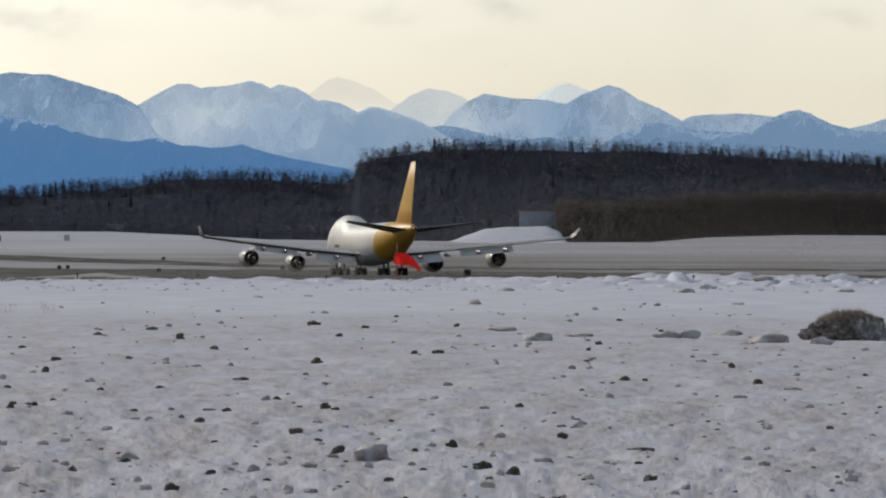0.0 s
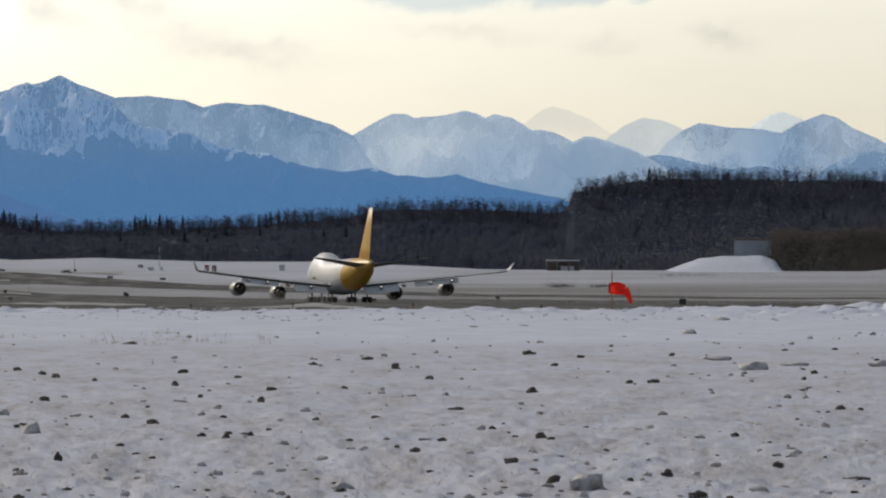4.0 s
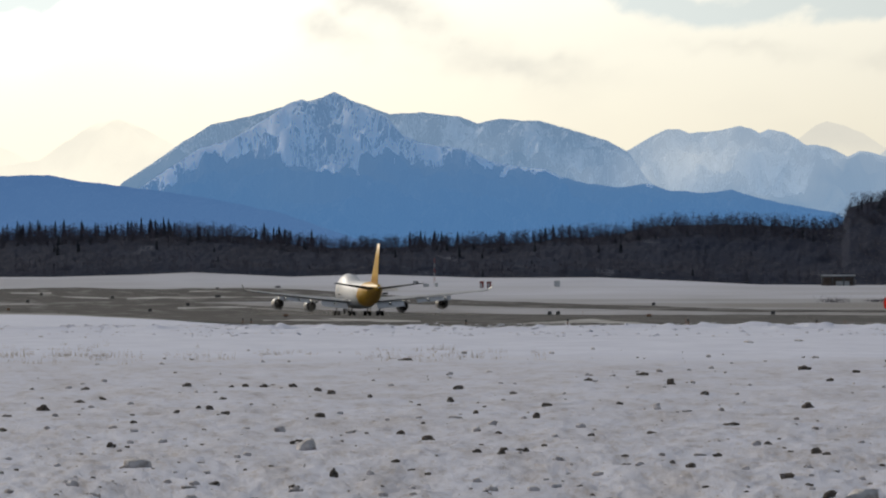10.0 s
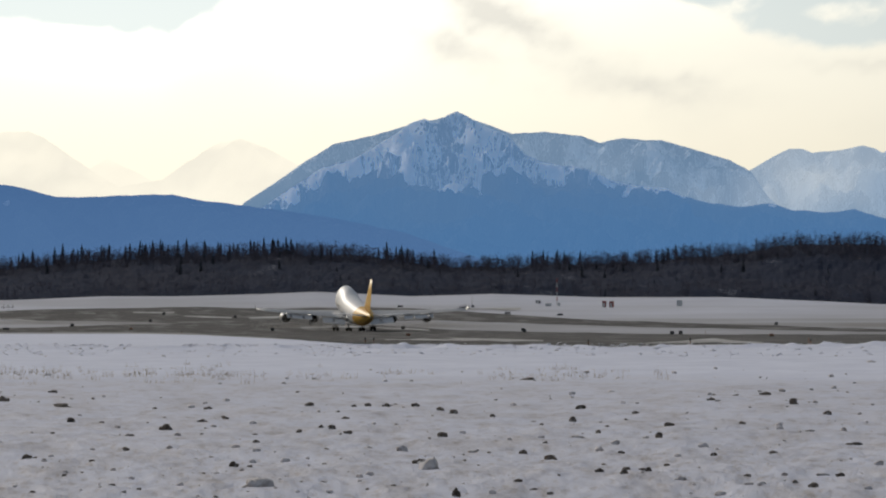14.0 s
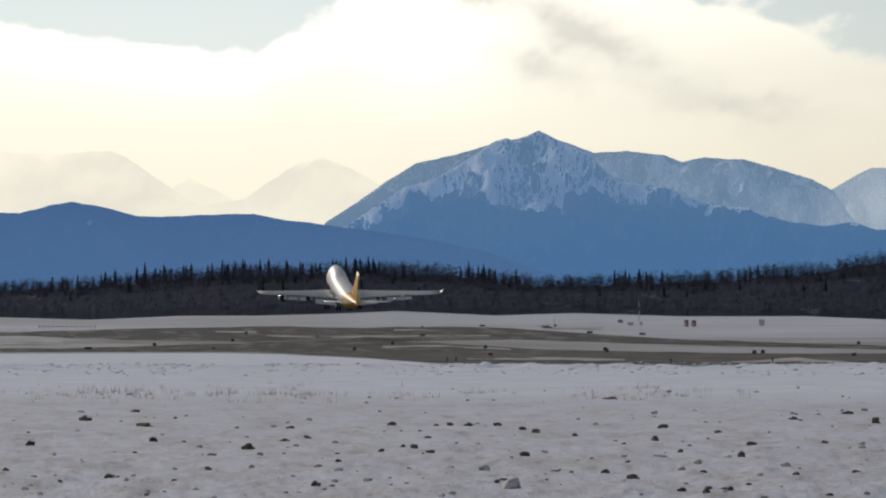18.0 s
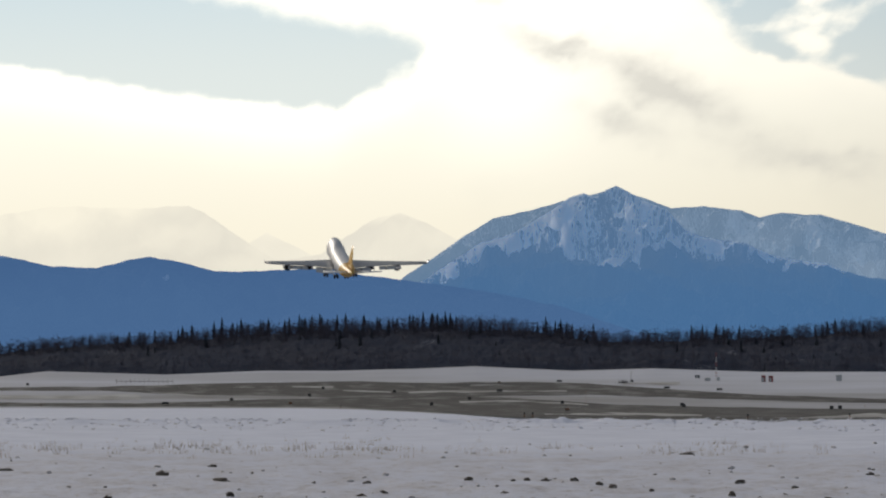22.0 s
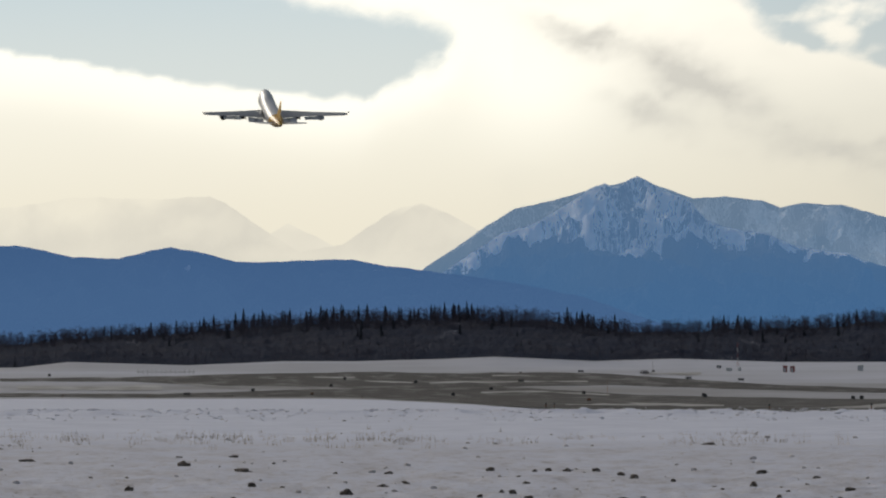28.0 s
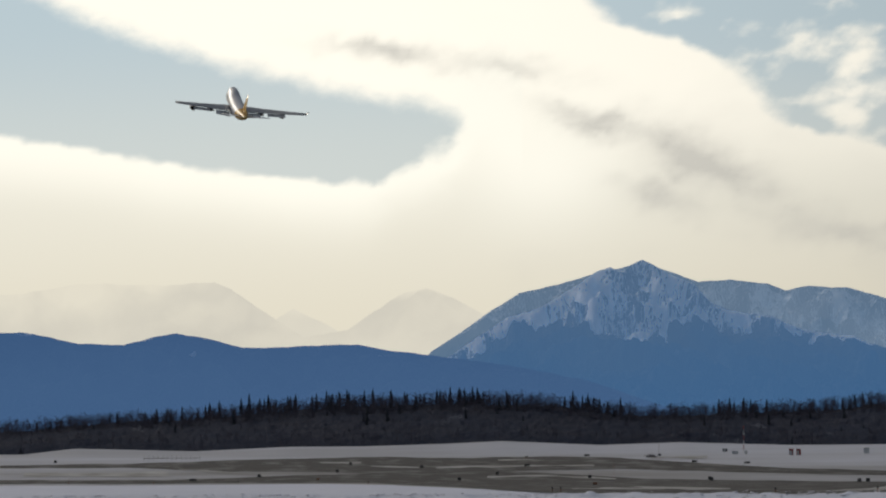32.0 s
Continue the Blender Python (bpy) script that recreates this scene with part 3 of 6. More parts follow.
def ridge(name, crest, foot, d_near, d_far, mat, label, rough=9.0, seed=1, jag=2.4, spurs=(), proud=8.0, snowline=((0, 400), (1, 400)), snow=0.5, drifts=(), veil=0.0, veils=(), step=2.0, shoulders=()):
    rough = rough * 1.7
    """A mountain range: a sheet with spurs and gullies that rises to its crest line, snow above its snowline and in drifts."""
    us = np.arange(crest[0][0], crest[-1][0] + 0.1, step)
    top = np.interp(us, *zip(*crest))
    top = top + jag * fbm(us, us * 0, 26, 5, seed)
    n = 110
    f = np.linspace(0, 1, n)[:, None]
    d = d_near + (d_far - d_near) * f + 0 * us[None]
    v = foot + (top[None] - foot) * f ** 0.85
    for u0, u1, deep in shoulders:
        d = d + 70 * np.clip((us - u0) / 14, 0, 1) * np.clip((u1 - us) / 14, 0, 1) * np.clip(1 - (v - top[None]) / deep, 0, 1)
    x = d * np.sin(us / LENS)[None]
    y = d * np.cos(us / LENS)[None]
    z = EYE - (v - LEVEL) * d / LENS
    bend = 14 * fbm(x, y, 70, 3, seed + 5)
    w = 1 - np.abs(fbm(x + 0.5 * y + bend, y * 0.6, 38, 6, seed)) * 2
    w = w + 0.5 * (1 - 2 * np.abs(fbm(x - 0.6 * y + 0.7 * bend, y * 0.9, 18, 5, seed + 3)))
    z = z + rough * (w - 0.75) * np.clip(f * (1 - f) * 4, 0, 1)
    uu = us[None] + 5 * fbm(x, y, 30, 4, seed + 7)
    vv = v + 5 * fbm(x, y, 24, 4, seed + 8)
    for line, width in spurs:
        z = z + proud * np.clip(1 - near_line(uu, vv, line) / width, 0, 1) * np.clip((1 - f) * 7, 0, 1)
    z = np.minimum(z, EYE - (top[None] + (1 - f) * 22 - LEVEL) * d / LENS)
    z[-1] = EYE - (top - LEVEL) * d[-1] / LENS
    verts = np.stack([x, y, z], -1).reshape(-1, 3)
    me = mesh_of(name, verts, grid_faces(n, len(us)), mat, True)
    lay = me.uv_layers.new(name="UVMap")
    idx = np.empty(len(me.loops), np.int32)
    me.loops.foreach_get("vertex_index", idx)
    uv = np.stack([np.broadcast_to(us[None] / 1000, v.shape).ravel(), v.ravel() / 1000], 1)[idx]
    lay.data.foreach_set("uv", uv.astype(np.float32).ravel())
    # snow: how likely it lies; bare rock or woods below; how much haze is painted over
    line = np.interp(us, *zip(*snowline))[None] + 12 * fbm(us[None] + 0 * v, v * 0.8, 50, 4, seed + 9)
    high = np.clip((line - v) / 26 + 0.5, 0, 1)
    lie = -0.25 + high * (snow + 0.25 + 0.14 * fbm(us[None] - 0.5 * v, v * 1.1, 40, 4, seed + 10))
    for pts, width, much in drifts:
        near = near_line(us[None] + 4 * fbm(us[None] + 0 * v, v, 14, 4, seed + 11), v + 3 * fbm(us[None] + 0 * v, v, 11, 4, seed + 12), pts)
        lie = np.maximum(lie, lie + (much + 0.5 * (1 - high)) * np.exp(-(near / (0.75 * width)) ** 2) * (1 + 0.8 * fbm(us[None] + 0 * v, v, 9, 3, seed + 15)))
    haze_mask = np.clip(veil * (0.5 + 1.3 * fbm(us[None] + 0.4 * v, v * 1.4, 120, 4, seed + 13)), 0, 1)
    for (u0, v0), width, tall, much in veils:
        haze_mask = np.maximum(haze_mask, much * np.exp(-((us[None] - u0) / width) ** 2 - ((v - v0) / tall) ** 2) * (1 + 0.5 * fbm(us[None] + 0 * v, v, 60, 4, seed + 14)))
    rgba = np.stack([np.clip(lie + 0 * v, -0.3, 1.2), high + 0 * v, np.clip(haze_mask + 0 * v, 0, 1), np.ones_like(v)], -1).reshape(-1, 4)
    at = me.color_attributes.new("cover", "FLOAT_COLOR", "POINT")
    at.data.foreach_set("color", rgba.astype(np.float32).ravel())
    return tagged(new(name, me), label, "mountain range", kind="structure")


# the blues and creams here are haze colours that the ranges emit
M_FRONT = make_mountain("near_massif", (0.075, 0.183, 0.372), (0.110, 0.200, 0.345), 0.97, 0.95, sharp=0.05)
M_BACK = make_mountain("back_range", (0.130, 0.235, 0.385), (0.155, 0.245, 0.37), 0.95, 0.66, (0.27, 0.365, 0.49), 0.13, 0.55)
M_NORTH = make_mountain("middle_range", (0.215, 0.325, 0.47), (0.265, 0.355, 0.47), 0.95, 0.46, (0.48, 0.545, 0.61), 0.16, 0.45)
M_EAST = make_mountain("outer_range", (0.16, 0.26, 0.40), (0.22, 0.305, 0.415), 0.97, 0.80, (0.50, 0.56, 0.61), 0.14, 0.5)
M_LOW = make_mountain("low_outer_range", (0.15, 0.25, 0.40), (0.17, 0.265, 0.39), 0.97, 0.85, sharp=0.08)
# far tops: thicker haze and cloud veil painted as glow, up to sky cream
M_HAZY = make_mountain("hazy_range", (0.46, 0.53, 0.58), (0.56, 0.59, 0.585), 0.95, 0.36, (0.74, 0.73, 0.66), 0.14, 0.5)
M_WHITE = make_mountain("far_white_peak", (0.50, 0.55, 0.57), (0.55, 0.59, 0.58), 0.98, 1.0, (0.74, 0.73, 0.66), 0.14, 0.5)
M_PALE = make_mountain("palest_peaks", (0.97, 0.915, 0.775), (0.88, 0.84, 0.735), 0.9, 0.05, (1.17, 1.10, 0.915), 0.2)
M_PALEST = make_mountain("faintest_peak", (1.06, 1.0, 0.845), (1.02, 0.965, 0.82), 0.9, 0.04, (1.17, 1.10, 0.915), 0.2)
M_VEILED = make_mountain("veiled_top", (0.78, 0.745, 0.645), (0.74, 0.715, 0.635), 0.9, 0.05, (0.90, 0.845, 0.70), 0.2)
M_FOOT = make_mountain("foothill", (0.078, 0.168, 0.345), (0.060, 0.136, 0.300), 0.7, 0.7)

PEAK_DRIFTS = ((((690, 203), (651, 226), (598, 258)), 6, 0.6), (((691, 206), (716, 209)), 4, 0.4), (((666, 258), (650, 283), (662, 302)), 12, 0.30), (((711, 216), (681, 246), (641, 268)), 5, 0.35), (((767, 262), (774, 286), (791, 313)), 5, 0.45),
               (((641, 313), (691, 320), (751, 322), (811, 313), (851, 308)), 6, 0.40), (((786, 313), (794, 343)), 3, 0.5), (((861, 313), (851, 343)), 4, 0.45), (((830, 240), (880, 262), (960, 276)), 7, 0.15))
WEST_DRIFTS = ((((601, 293), (561, 277)), 4, 0.45), (((598, 303), (541, 305)), 5, 0.4), (((613, 286), (588, 264)), 3, 0.4), (((513, 293), (489, 292)), 6, 0.4), (((640, 285), (612, 276)), 4, 0.4), (((460, 343), (446, 346)), 3, 0.5), (((418, 347), (408, 350)), 3, 0.5), (((540, 300), (510, 318)), 4, 0.25))
EAST_DRIFTS = ((((901, 292), (931, 308)), 6, 0.3), (((1001, 328), (1028, 329)), 4, 0.75), (((1062, 327), (1040, 342)), 4, 0.75), (((1081, 328), (1113, 323)), 5, 0.75), (((1118, 333), (1147, 347)), 9, 0.8), (((1128, 350), (1146, 352)), 4, 0.75), (((1300, 351), (1310, 353)), 3, 0.4))
PEAK_SPURS = ((((747, 188), (700, 203), (640, 230), (598, 258), (540, 290), (470, 318)), 22), (((747, 188), (728, 232), (700, 268), (660, 300)), 18), (((747, 188), (800, 228), (850, 268), (930, 292), (1010, 318)), 20), (((715, 205), (690, 250), (640, 275)), 14),
              (((640, 230), (650, 268), (625, 300)), 16), (((850, 268), (840, 300), (870, 330)), 16), (((598, 258), (570, 300), (520, 330)), 16), (((1148, 338), (1120, 365), (1150, 400)), 20), (((755, 200), (770, 250), (800, 300)), 14), (((560, 275), (500, 300), (450, 345)), 14))
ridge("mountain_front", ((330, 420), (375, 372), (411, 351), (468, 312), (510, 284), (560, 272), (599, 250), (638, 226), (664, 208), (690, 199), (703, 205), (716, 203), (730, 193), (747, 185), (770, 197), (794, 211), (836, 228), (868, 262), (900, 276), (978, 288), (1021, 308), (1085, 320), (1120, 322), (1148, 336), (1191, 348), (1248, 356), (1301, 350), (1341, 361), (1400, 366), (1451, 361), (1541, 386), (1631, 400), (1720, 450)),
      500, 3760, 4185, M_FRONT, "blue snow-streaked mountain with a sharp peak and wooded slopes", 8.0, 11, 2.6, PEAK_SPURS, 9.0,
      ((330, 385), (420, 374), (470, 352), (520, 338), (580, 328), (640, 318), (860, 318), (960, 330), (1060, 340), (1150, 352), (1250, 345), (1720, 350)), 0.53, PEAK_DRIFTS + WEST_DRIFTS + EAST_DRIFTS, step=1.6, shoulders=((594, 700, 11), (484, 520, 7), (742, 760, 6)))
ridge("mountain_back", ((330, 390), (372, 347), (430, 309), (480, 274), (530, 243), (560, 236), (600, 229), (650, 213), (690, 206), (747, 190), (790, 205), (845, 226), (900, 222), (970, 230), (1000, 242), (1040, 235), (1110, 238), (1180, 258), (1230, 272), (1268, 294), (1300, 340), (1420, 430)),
      470, 4195, 4400, M_BACK, "snow-covered mountain ridge with painted haze, behind the main peak", 9.0, 12, 2.4,
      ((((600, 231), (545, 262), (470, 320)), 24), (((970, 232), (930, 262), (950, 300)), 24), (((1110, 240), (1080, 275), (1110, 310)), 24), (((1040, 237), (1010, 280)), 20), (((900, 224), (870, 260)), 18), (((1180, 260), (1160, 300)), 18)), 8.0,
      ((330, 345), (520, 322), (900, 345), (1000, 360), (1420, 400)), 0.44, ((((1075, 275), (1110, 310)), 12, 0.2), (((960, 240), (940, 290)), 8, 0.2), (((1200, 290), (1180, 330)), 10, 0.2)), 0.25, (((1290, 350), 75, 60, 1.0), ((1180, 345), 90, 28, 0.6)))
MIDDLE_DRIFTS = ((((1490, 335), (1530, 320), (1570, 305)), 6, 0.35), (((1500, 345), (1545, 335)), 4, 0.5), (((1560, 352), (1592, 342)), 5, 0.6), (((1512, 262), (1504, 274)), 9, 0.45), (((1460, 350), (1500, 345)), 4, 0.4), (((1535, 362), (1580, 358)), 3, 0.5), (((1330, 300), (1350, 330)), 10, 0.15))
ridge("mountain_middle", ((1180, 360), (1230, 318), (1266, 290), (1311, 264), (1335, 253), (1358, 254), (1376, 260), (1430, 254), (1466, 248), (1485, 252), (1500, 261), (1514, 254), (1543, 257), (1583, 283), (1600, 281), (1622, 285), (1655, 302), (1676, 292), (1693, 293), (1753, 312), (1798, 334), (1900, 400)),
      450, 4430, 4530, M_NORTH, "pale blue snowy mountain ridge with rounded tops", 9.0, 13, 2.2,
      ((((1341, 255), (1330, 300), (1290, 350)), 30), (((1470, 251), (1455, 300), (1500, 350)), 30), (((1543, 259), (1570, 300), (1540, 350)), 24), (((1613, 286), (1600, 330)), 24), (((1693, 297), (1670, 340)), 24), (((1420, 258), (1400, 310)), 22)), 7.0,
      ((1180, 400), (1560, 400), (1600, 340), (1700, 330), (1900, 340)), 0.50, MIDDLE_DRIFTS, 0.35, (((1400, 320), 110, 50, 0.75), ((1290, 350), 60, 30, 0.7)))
ridge("mountain_hazy", ((1640, 350), (1680, 318), (1713, 298), (1745, 274), (1780, 259), (1810, 264), (1840, 274), (1890, 300), (1960, 340)), 440, 4695, 4702, M_HAZY, "bright snow mountain, its haze painted on", 3.0, 19, 2.0, snow=0.6, veil=0.6)
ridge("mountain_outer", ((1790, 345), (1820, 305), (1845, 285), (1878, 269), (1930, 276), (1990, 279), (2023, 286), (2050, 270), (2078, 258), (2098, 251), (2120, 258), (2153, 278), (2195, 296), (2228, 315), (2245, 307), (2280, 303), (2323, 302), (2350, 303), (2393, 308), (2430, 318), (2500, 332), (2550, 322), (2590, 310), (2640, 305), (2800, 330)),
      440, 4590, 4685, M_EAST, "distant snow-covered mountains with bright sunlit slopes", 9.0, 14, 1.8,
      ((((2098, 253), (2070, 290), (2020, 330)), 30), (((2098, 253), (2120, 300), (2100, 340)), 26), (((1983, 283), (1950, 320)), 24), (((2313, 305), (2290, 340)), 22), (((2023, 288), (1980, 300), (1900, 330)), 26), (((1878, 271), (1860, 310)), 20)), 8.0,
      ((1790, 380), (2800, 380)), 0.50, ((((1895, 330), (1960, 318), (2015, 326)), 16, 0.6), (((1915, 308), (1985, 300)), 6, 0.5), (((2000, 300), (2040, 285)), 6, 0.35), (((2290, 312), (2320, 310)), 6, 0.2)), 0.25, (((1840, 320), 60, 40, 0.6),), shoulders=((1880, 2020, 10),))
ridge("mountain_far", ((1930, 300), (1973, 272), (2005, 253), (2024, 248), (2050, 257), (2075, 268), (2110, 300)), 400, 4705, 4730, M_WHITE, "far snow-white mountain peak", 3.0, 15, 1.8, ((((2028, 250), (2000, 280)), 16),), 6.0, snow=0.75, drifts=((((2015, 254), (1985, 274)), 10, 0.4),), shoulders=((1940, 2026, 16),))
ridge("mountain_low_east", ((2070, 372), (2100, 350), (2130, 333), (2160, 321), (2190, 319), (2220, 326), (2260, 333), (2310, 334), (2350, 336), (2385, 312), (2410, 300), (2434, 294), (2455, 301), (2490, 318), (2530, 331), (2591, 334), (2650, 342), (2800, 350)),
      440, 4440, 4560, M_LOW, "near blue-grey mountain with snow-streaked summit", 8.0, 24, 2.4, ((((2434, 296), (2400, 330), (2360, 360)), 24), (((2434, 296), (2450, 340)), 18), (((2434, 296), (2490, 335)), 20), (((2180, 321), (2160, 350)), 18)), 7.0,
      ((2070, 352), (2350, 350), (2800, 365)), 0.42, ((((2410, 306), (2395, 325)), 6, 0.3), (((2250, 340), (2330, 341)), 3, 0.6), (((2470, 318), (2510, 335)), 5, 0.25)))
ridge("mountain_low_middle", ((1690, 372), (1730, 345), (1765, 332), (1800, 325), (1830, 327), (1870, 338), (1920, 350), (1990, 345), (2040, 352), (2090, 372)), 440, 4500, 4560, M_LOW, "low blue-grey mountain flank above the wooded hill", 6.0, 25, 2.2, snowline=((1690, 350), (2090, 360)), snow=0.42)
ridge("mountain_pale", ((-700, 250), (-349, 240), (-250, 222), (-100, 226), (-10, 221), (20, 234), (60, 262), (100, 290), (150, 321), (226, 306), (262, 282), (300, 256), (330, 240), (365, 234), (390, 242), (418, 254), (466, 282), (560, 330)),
      420, 4740, 4790, M_PALE, "very faint mountain peaks, cloud veil painted on", 3.0, 16, 2.5, ((((-10, 223), (60, 290)), 20), (((365, 236), (320, 300)), 20), (((365, 236), (400, 290)), 18)), 6.0,
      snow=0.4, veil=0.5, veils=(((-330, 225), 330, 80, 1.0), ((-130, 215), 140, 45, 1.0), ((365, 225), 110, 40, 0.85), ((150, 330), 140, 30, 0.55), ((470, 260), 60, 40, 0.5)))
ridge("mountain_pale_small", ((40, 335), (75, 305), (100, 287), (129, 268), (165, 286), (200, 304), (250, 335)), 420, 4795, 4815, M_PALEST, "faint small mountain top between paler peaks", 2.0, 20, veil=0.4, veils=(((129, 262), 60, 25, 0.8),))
ridge("mountain_pale_two", ((1540, 290), (1575, 265), (1600, 246), (1618, 240), (1650, 247), (1685, 262), (1720, 285), (1800, 300)), 400, 4740, 4780, M_VEILED, "faint mountain top under a painted veil", 2.0, 17, veil=0.3, veils=(((1640, 310), 90, 30, 0.7),))
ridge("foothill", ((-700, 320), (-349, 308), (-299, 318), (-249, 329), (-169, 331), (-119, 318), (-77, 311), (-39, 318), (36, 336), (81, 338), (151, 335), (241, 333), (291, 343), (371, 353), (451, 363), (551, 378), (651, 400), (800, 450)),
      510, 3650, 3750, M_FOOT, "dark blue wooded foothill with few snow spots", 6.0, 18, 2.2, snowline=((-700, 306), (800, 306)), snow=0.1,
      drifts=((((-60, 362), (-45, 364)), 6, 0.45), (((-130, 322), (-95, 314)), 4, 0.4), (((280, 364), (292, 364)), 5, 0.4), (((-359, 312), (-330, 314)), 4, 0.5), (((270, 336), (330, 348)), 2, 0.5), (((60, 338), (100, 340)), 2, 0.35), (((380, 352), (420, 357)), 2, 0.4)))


def build_sky():
    us = np.concatenate([np.arange(-1300, -700, 100.0), np.arange(-700, 2700, 7.0), np.arange(2700, 3600, 100.0)])
    vs = np.concatenate([np.linspace(760, 340, 6), np.arange(330, -304, -7.0)])
    u, v = np.meshgrid(us, vs)
    r = 4960
    verts = np.stack([r * np.sin(u / LENS), r * np.cos(u / LENS), EYE - (v - LEVEL) * r / LENS], -1).reshape(-1, 3)
    me = mesh_of("backdrop_sky", verts, grid_faces(len(vs), len(us)), SKY, True)
    lay = me.uv_layers.new(name="UVMap")
    idx = np.empty(len(me.loops), np.int32)
    me.loops.foreach_get("vertex_index", idx)
    lay.data.foreach_set("uv", (np.stack([u.ravel(), v.ravel()], 1) / 1000)[idx].astype(np.float32).ravel())

    def soft(x, width):
        s = np.clip(x / width * 0.5 + 0.5, 0, 1)
        return s * s * (3 - 2 * s)
    # edges of the gaps in the cloud, roughened at two scales
    w1, w2 = fbm(u, v * 1.5, 130, 4, 61), fbm(u + 0.4 * v, v * 1.2, 38, 5, 62)
    vv, uu = v + 8 * w1 + 12 * w2, u + 16 * w1 + 16 * w2
    low = np.interp(uu, (-900, -356, -230, -119, -21, 120, 211, 250, 290, 330, 371, 392, 412, 425, 440), (-110, -33, -14, 10, 22, 44, 49, 44, 22, 6, -14, -34, -60, -75, -100))
    high = np.interp(uu, (-900, -420, -260, -117, 27, 150, 266, 340, 400, 430), (-700, -330, -250, -200, -155, -128, -106, -92, -76, -64))
    west = soft(low - vv, 16 + 24 * np.clip((u - 250) / 150, 0, 1)) * soft(vv - high, 48) * soft(440 - uu, 40)
    side = np.interp(vv, (-1400, -330, -234, -200, -176, -138, -90, -47, 0, 60), (560, 600, 680, 800, 865, 918, 955, 985, 1190, 1290))
    floor = np.interp(uu, (900, 983, 1144, 1186, 1286, 1374, 1450, 1600, 1810, 1960, 2200), (-60, -47, -14, 0, 50, 62, 70, 66, 52, 10, -60))
    east = soft(uu - side, 50) * soft(floor - vv, 22)
    wisp = np.clip(0.42 + 1.3 * fbm(u + 0.6 * v, v * 1.7, 90, 5, 63) + 0.25 * np.exp(-((u - 1060) / 110) ** 2 - ((v + 190) / 30) ** 2) + 0.5 * np.exp(-((u - 1085) / 32) ** 2 - ((v + 70) / 30) ** 2) + 0.4 * np.exp(-((u - 1140) / 90) ** 2 - ((v + 160) / 25) ** 2) - 0.35, 0, 1)
    east = east * (1 - 0.8 * wisp)
    # bright rims above the lower edges, grey bellies
    rim = np.exp(-(np.minimum(np.abs(low - v), 400) / 75) ** 2) * (u < 520) + 0.9 * np.exp(-((u - 560) / 150) ** 2 - ((v - 10) / 110) ** 2)
    grey = np.zeros_like(u)
    for u0, v0, long, thick, tilt, much in ((812, 2, 80, 52, 0.35, 0.85), (650, -60, 90, 24, 0.25, 0.85), (900, 40, 95, 38, 0.45, 0.75), (720, -40, 90, 22, 0.4, 0.5), (1100, 140, 150, 30, 0.1, 0.5), (980, 105, 120, 26, 0.2, 0.4),
                                             (290, -185, 110, 16, 0.12, 0.75), (470, -160, 140, 20, 0.15, 0.45), (760, 72, 70, 30, 0.3, 0.55), (1500, 110, 120, 14, 0.05, 0.3), (1760, 130, 60, 16, 0.0, 0.3), (1960, 118, 50, 16, 0.1, 0.4), (1080, 122, 60, 30, 0.2, 0.3), (2560, 130, 50, 16, 0.1, 0.35), (1240, 150, 60, 20, 0.0, 0.25)):
        a, b = u - u0 + 30 * w1, v - v0 - tilt * (u - u0) + 22 * w2
        grey = np.maximum(grey, much * np.exp(-(a / long) ** 2 - (b / thick) ** 2))
    streak = fbm(u + 0.9 * v, v * 1.9 - 0.5 * u, 70, 5, 64)
    grey = np.clip(1.25 * grey * (1.0 + 0.7 * streak) + 0.16 * np.clip(fbm(u, v * 2.2, 160, 4, 65), 0, 1) * np.clip((u - 350) / 200, 0, 1), 0, 1)
    rgba = np.stack([np.maximum(west, east), grey, np.clip(rim, 0, 1), np.ones_like(u)], -1).reshape(-1, 4)
    at = me.color_attributes.new("cloud", "FLOAT_COLOR", "POINT")
    at.data.foreach_set("color", rgba.astype(np.float32).ravel())
    return tagged(new("backdrop_sky", me), "cream-white backlit clouds with pale blue gaps", "sky", kind="structure")


SKYSHEET = build_sky()


# ---- woods ----
rng = np.random.default_rng(5)


def bare_tree(h, seed):
    """Thin trunk and upswept twigs of a leafless tree, as narrow triangles."""
    g = np.random.default_rng(seed)
    v, f = [], []

    def sliver(a, b, w):
        side = np.array([g.normal(), g.normal(), 0.0])
        side = side / (np.linalg.norm(side) + 1e-6) * w
        i = len(v)
        v.extend([a - side, a + side, b])
        f.append((i, i + 1, i + 2))
    top = np.array([g.normal() * 0.5, g.normal() * 0.5, h * 0.9])
    for k in range(2):
        sliver(np.zeros(3), top, 0.10)
    for k in range(26):
        s = g.uniform(0.12, 0.98)
        a = top * s
        ang, ln = g.uniform(0, 2 * math.pi), h * g.uniform(0.16, 0.36) * (1.15 - 0.8 * s)
        b = a + np.array([math.cos(ang) * ln * 0.95, math.sin(ang) * ln * 0.95, ln * g.uniform(0.2, 0.8)])
        sliver(a, b, 0.11)
        for j in range(3):
            c = a + (b - a) * g.uniform(0.2, 1.0)
            e = c + np.array([g.normal() * 1.0, g.normal() * 1.0, g.uniform(-0.2, 1.2)])
            sliver(c, e, 0.12)
    return np.array(v), np.array(f)


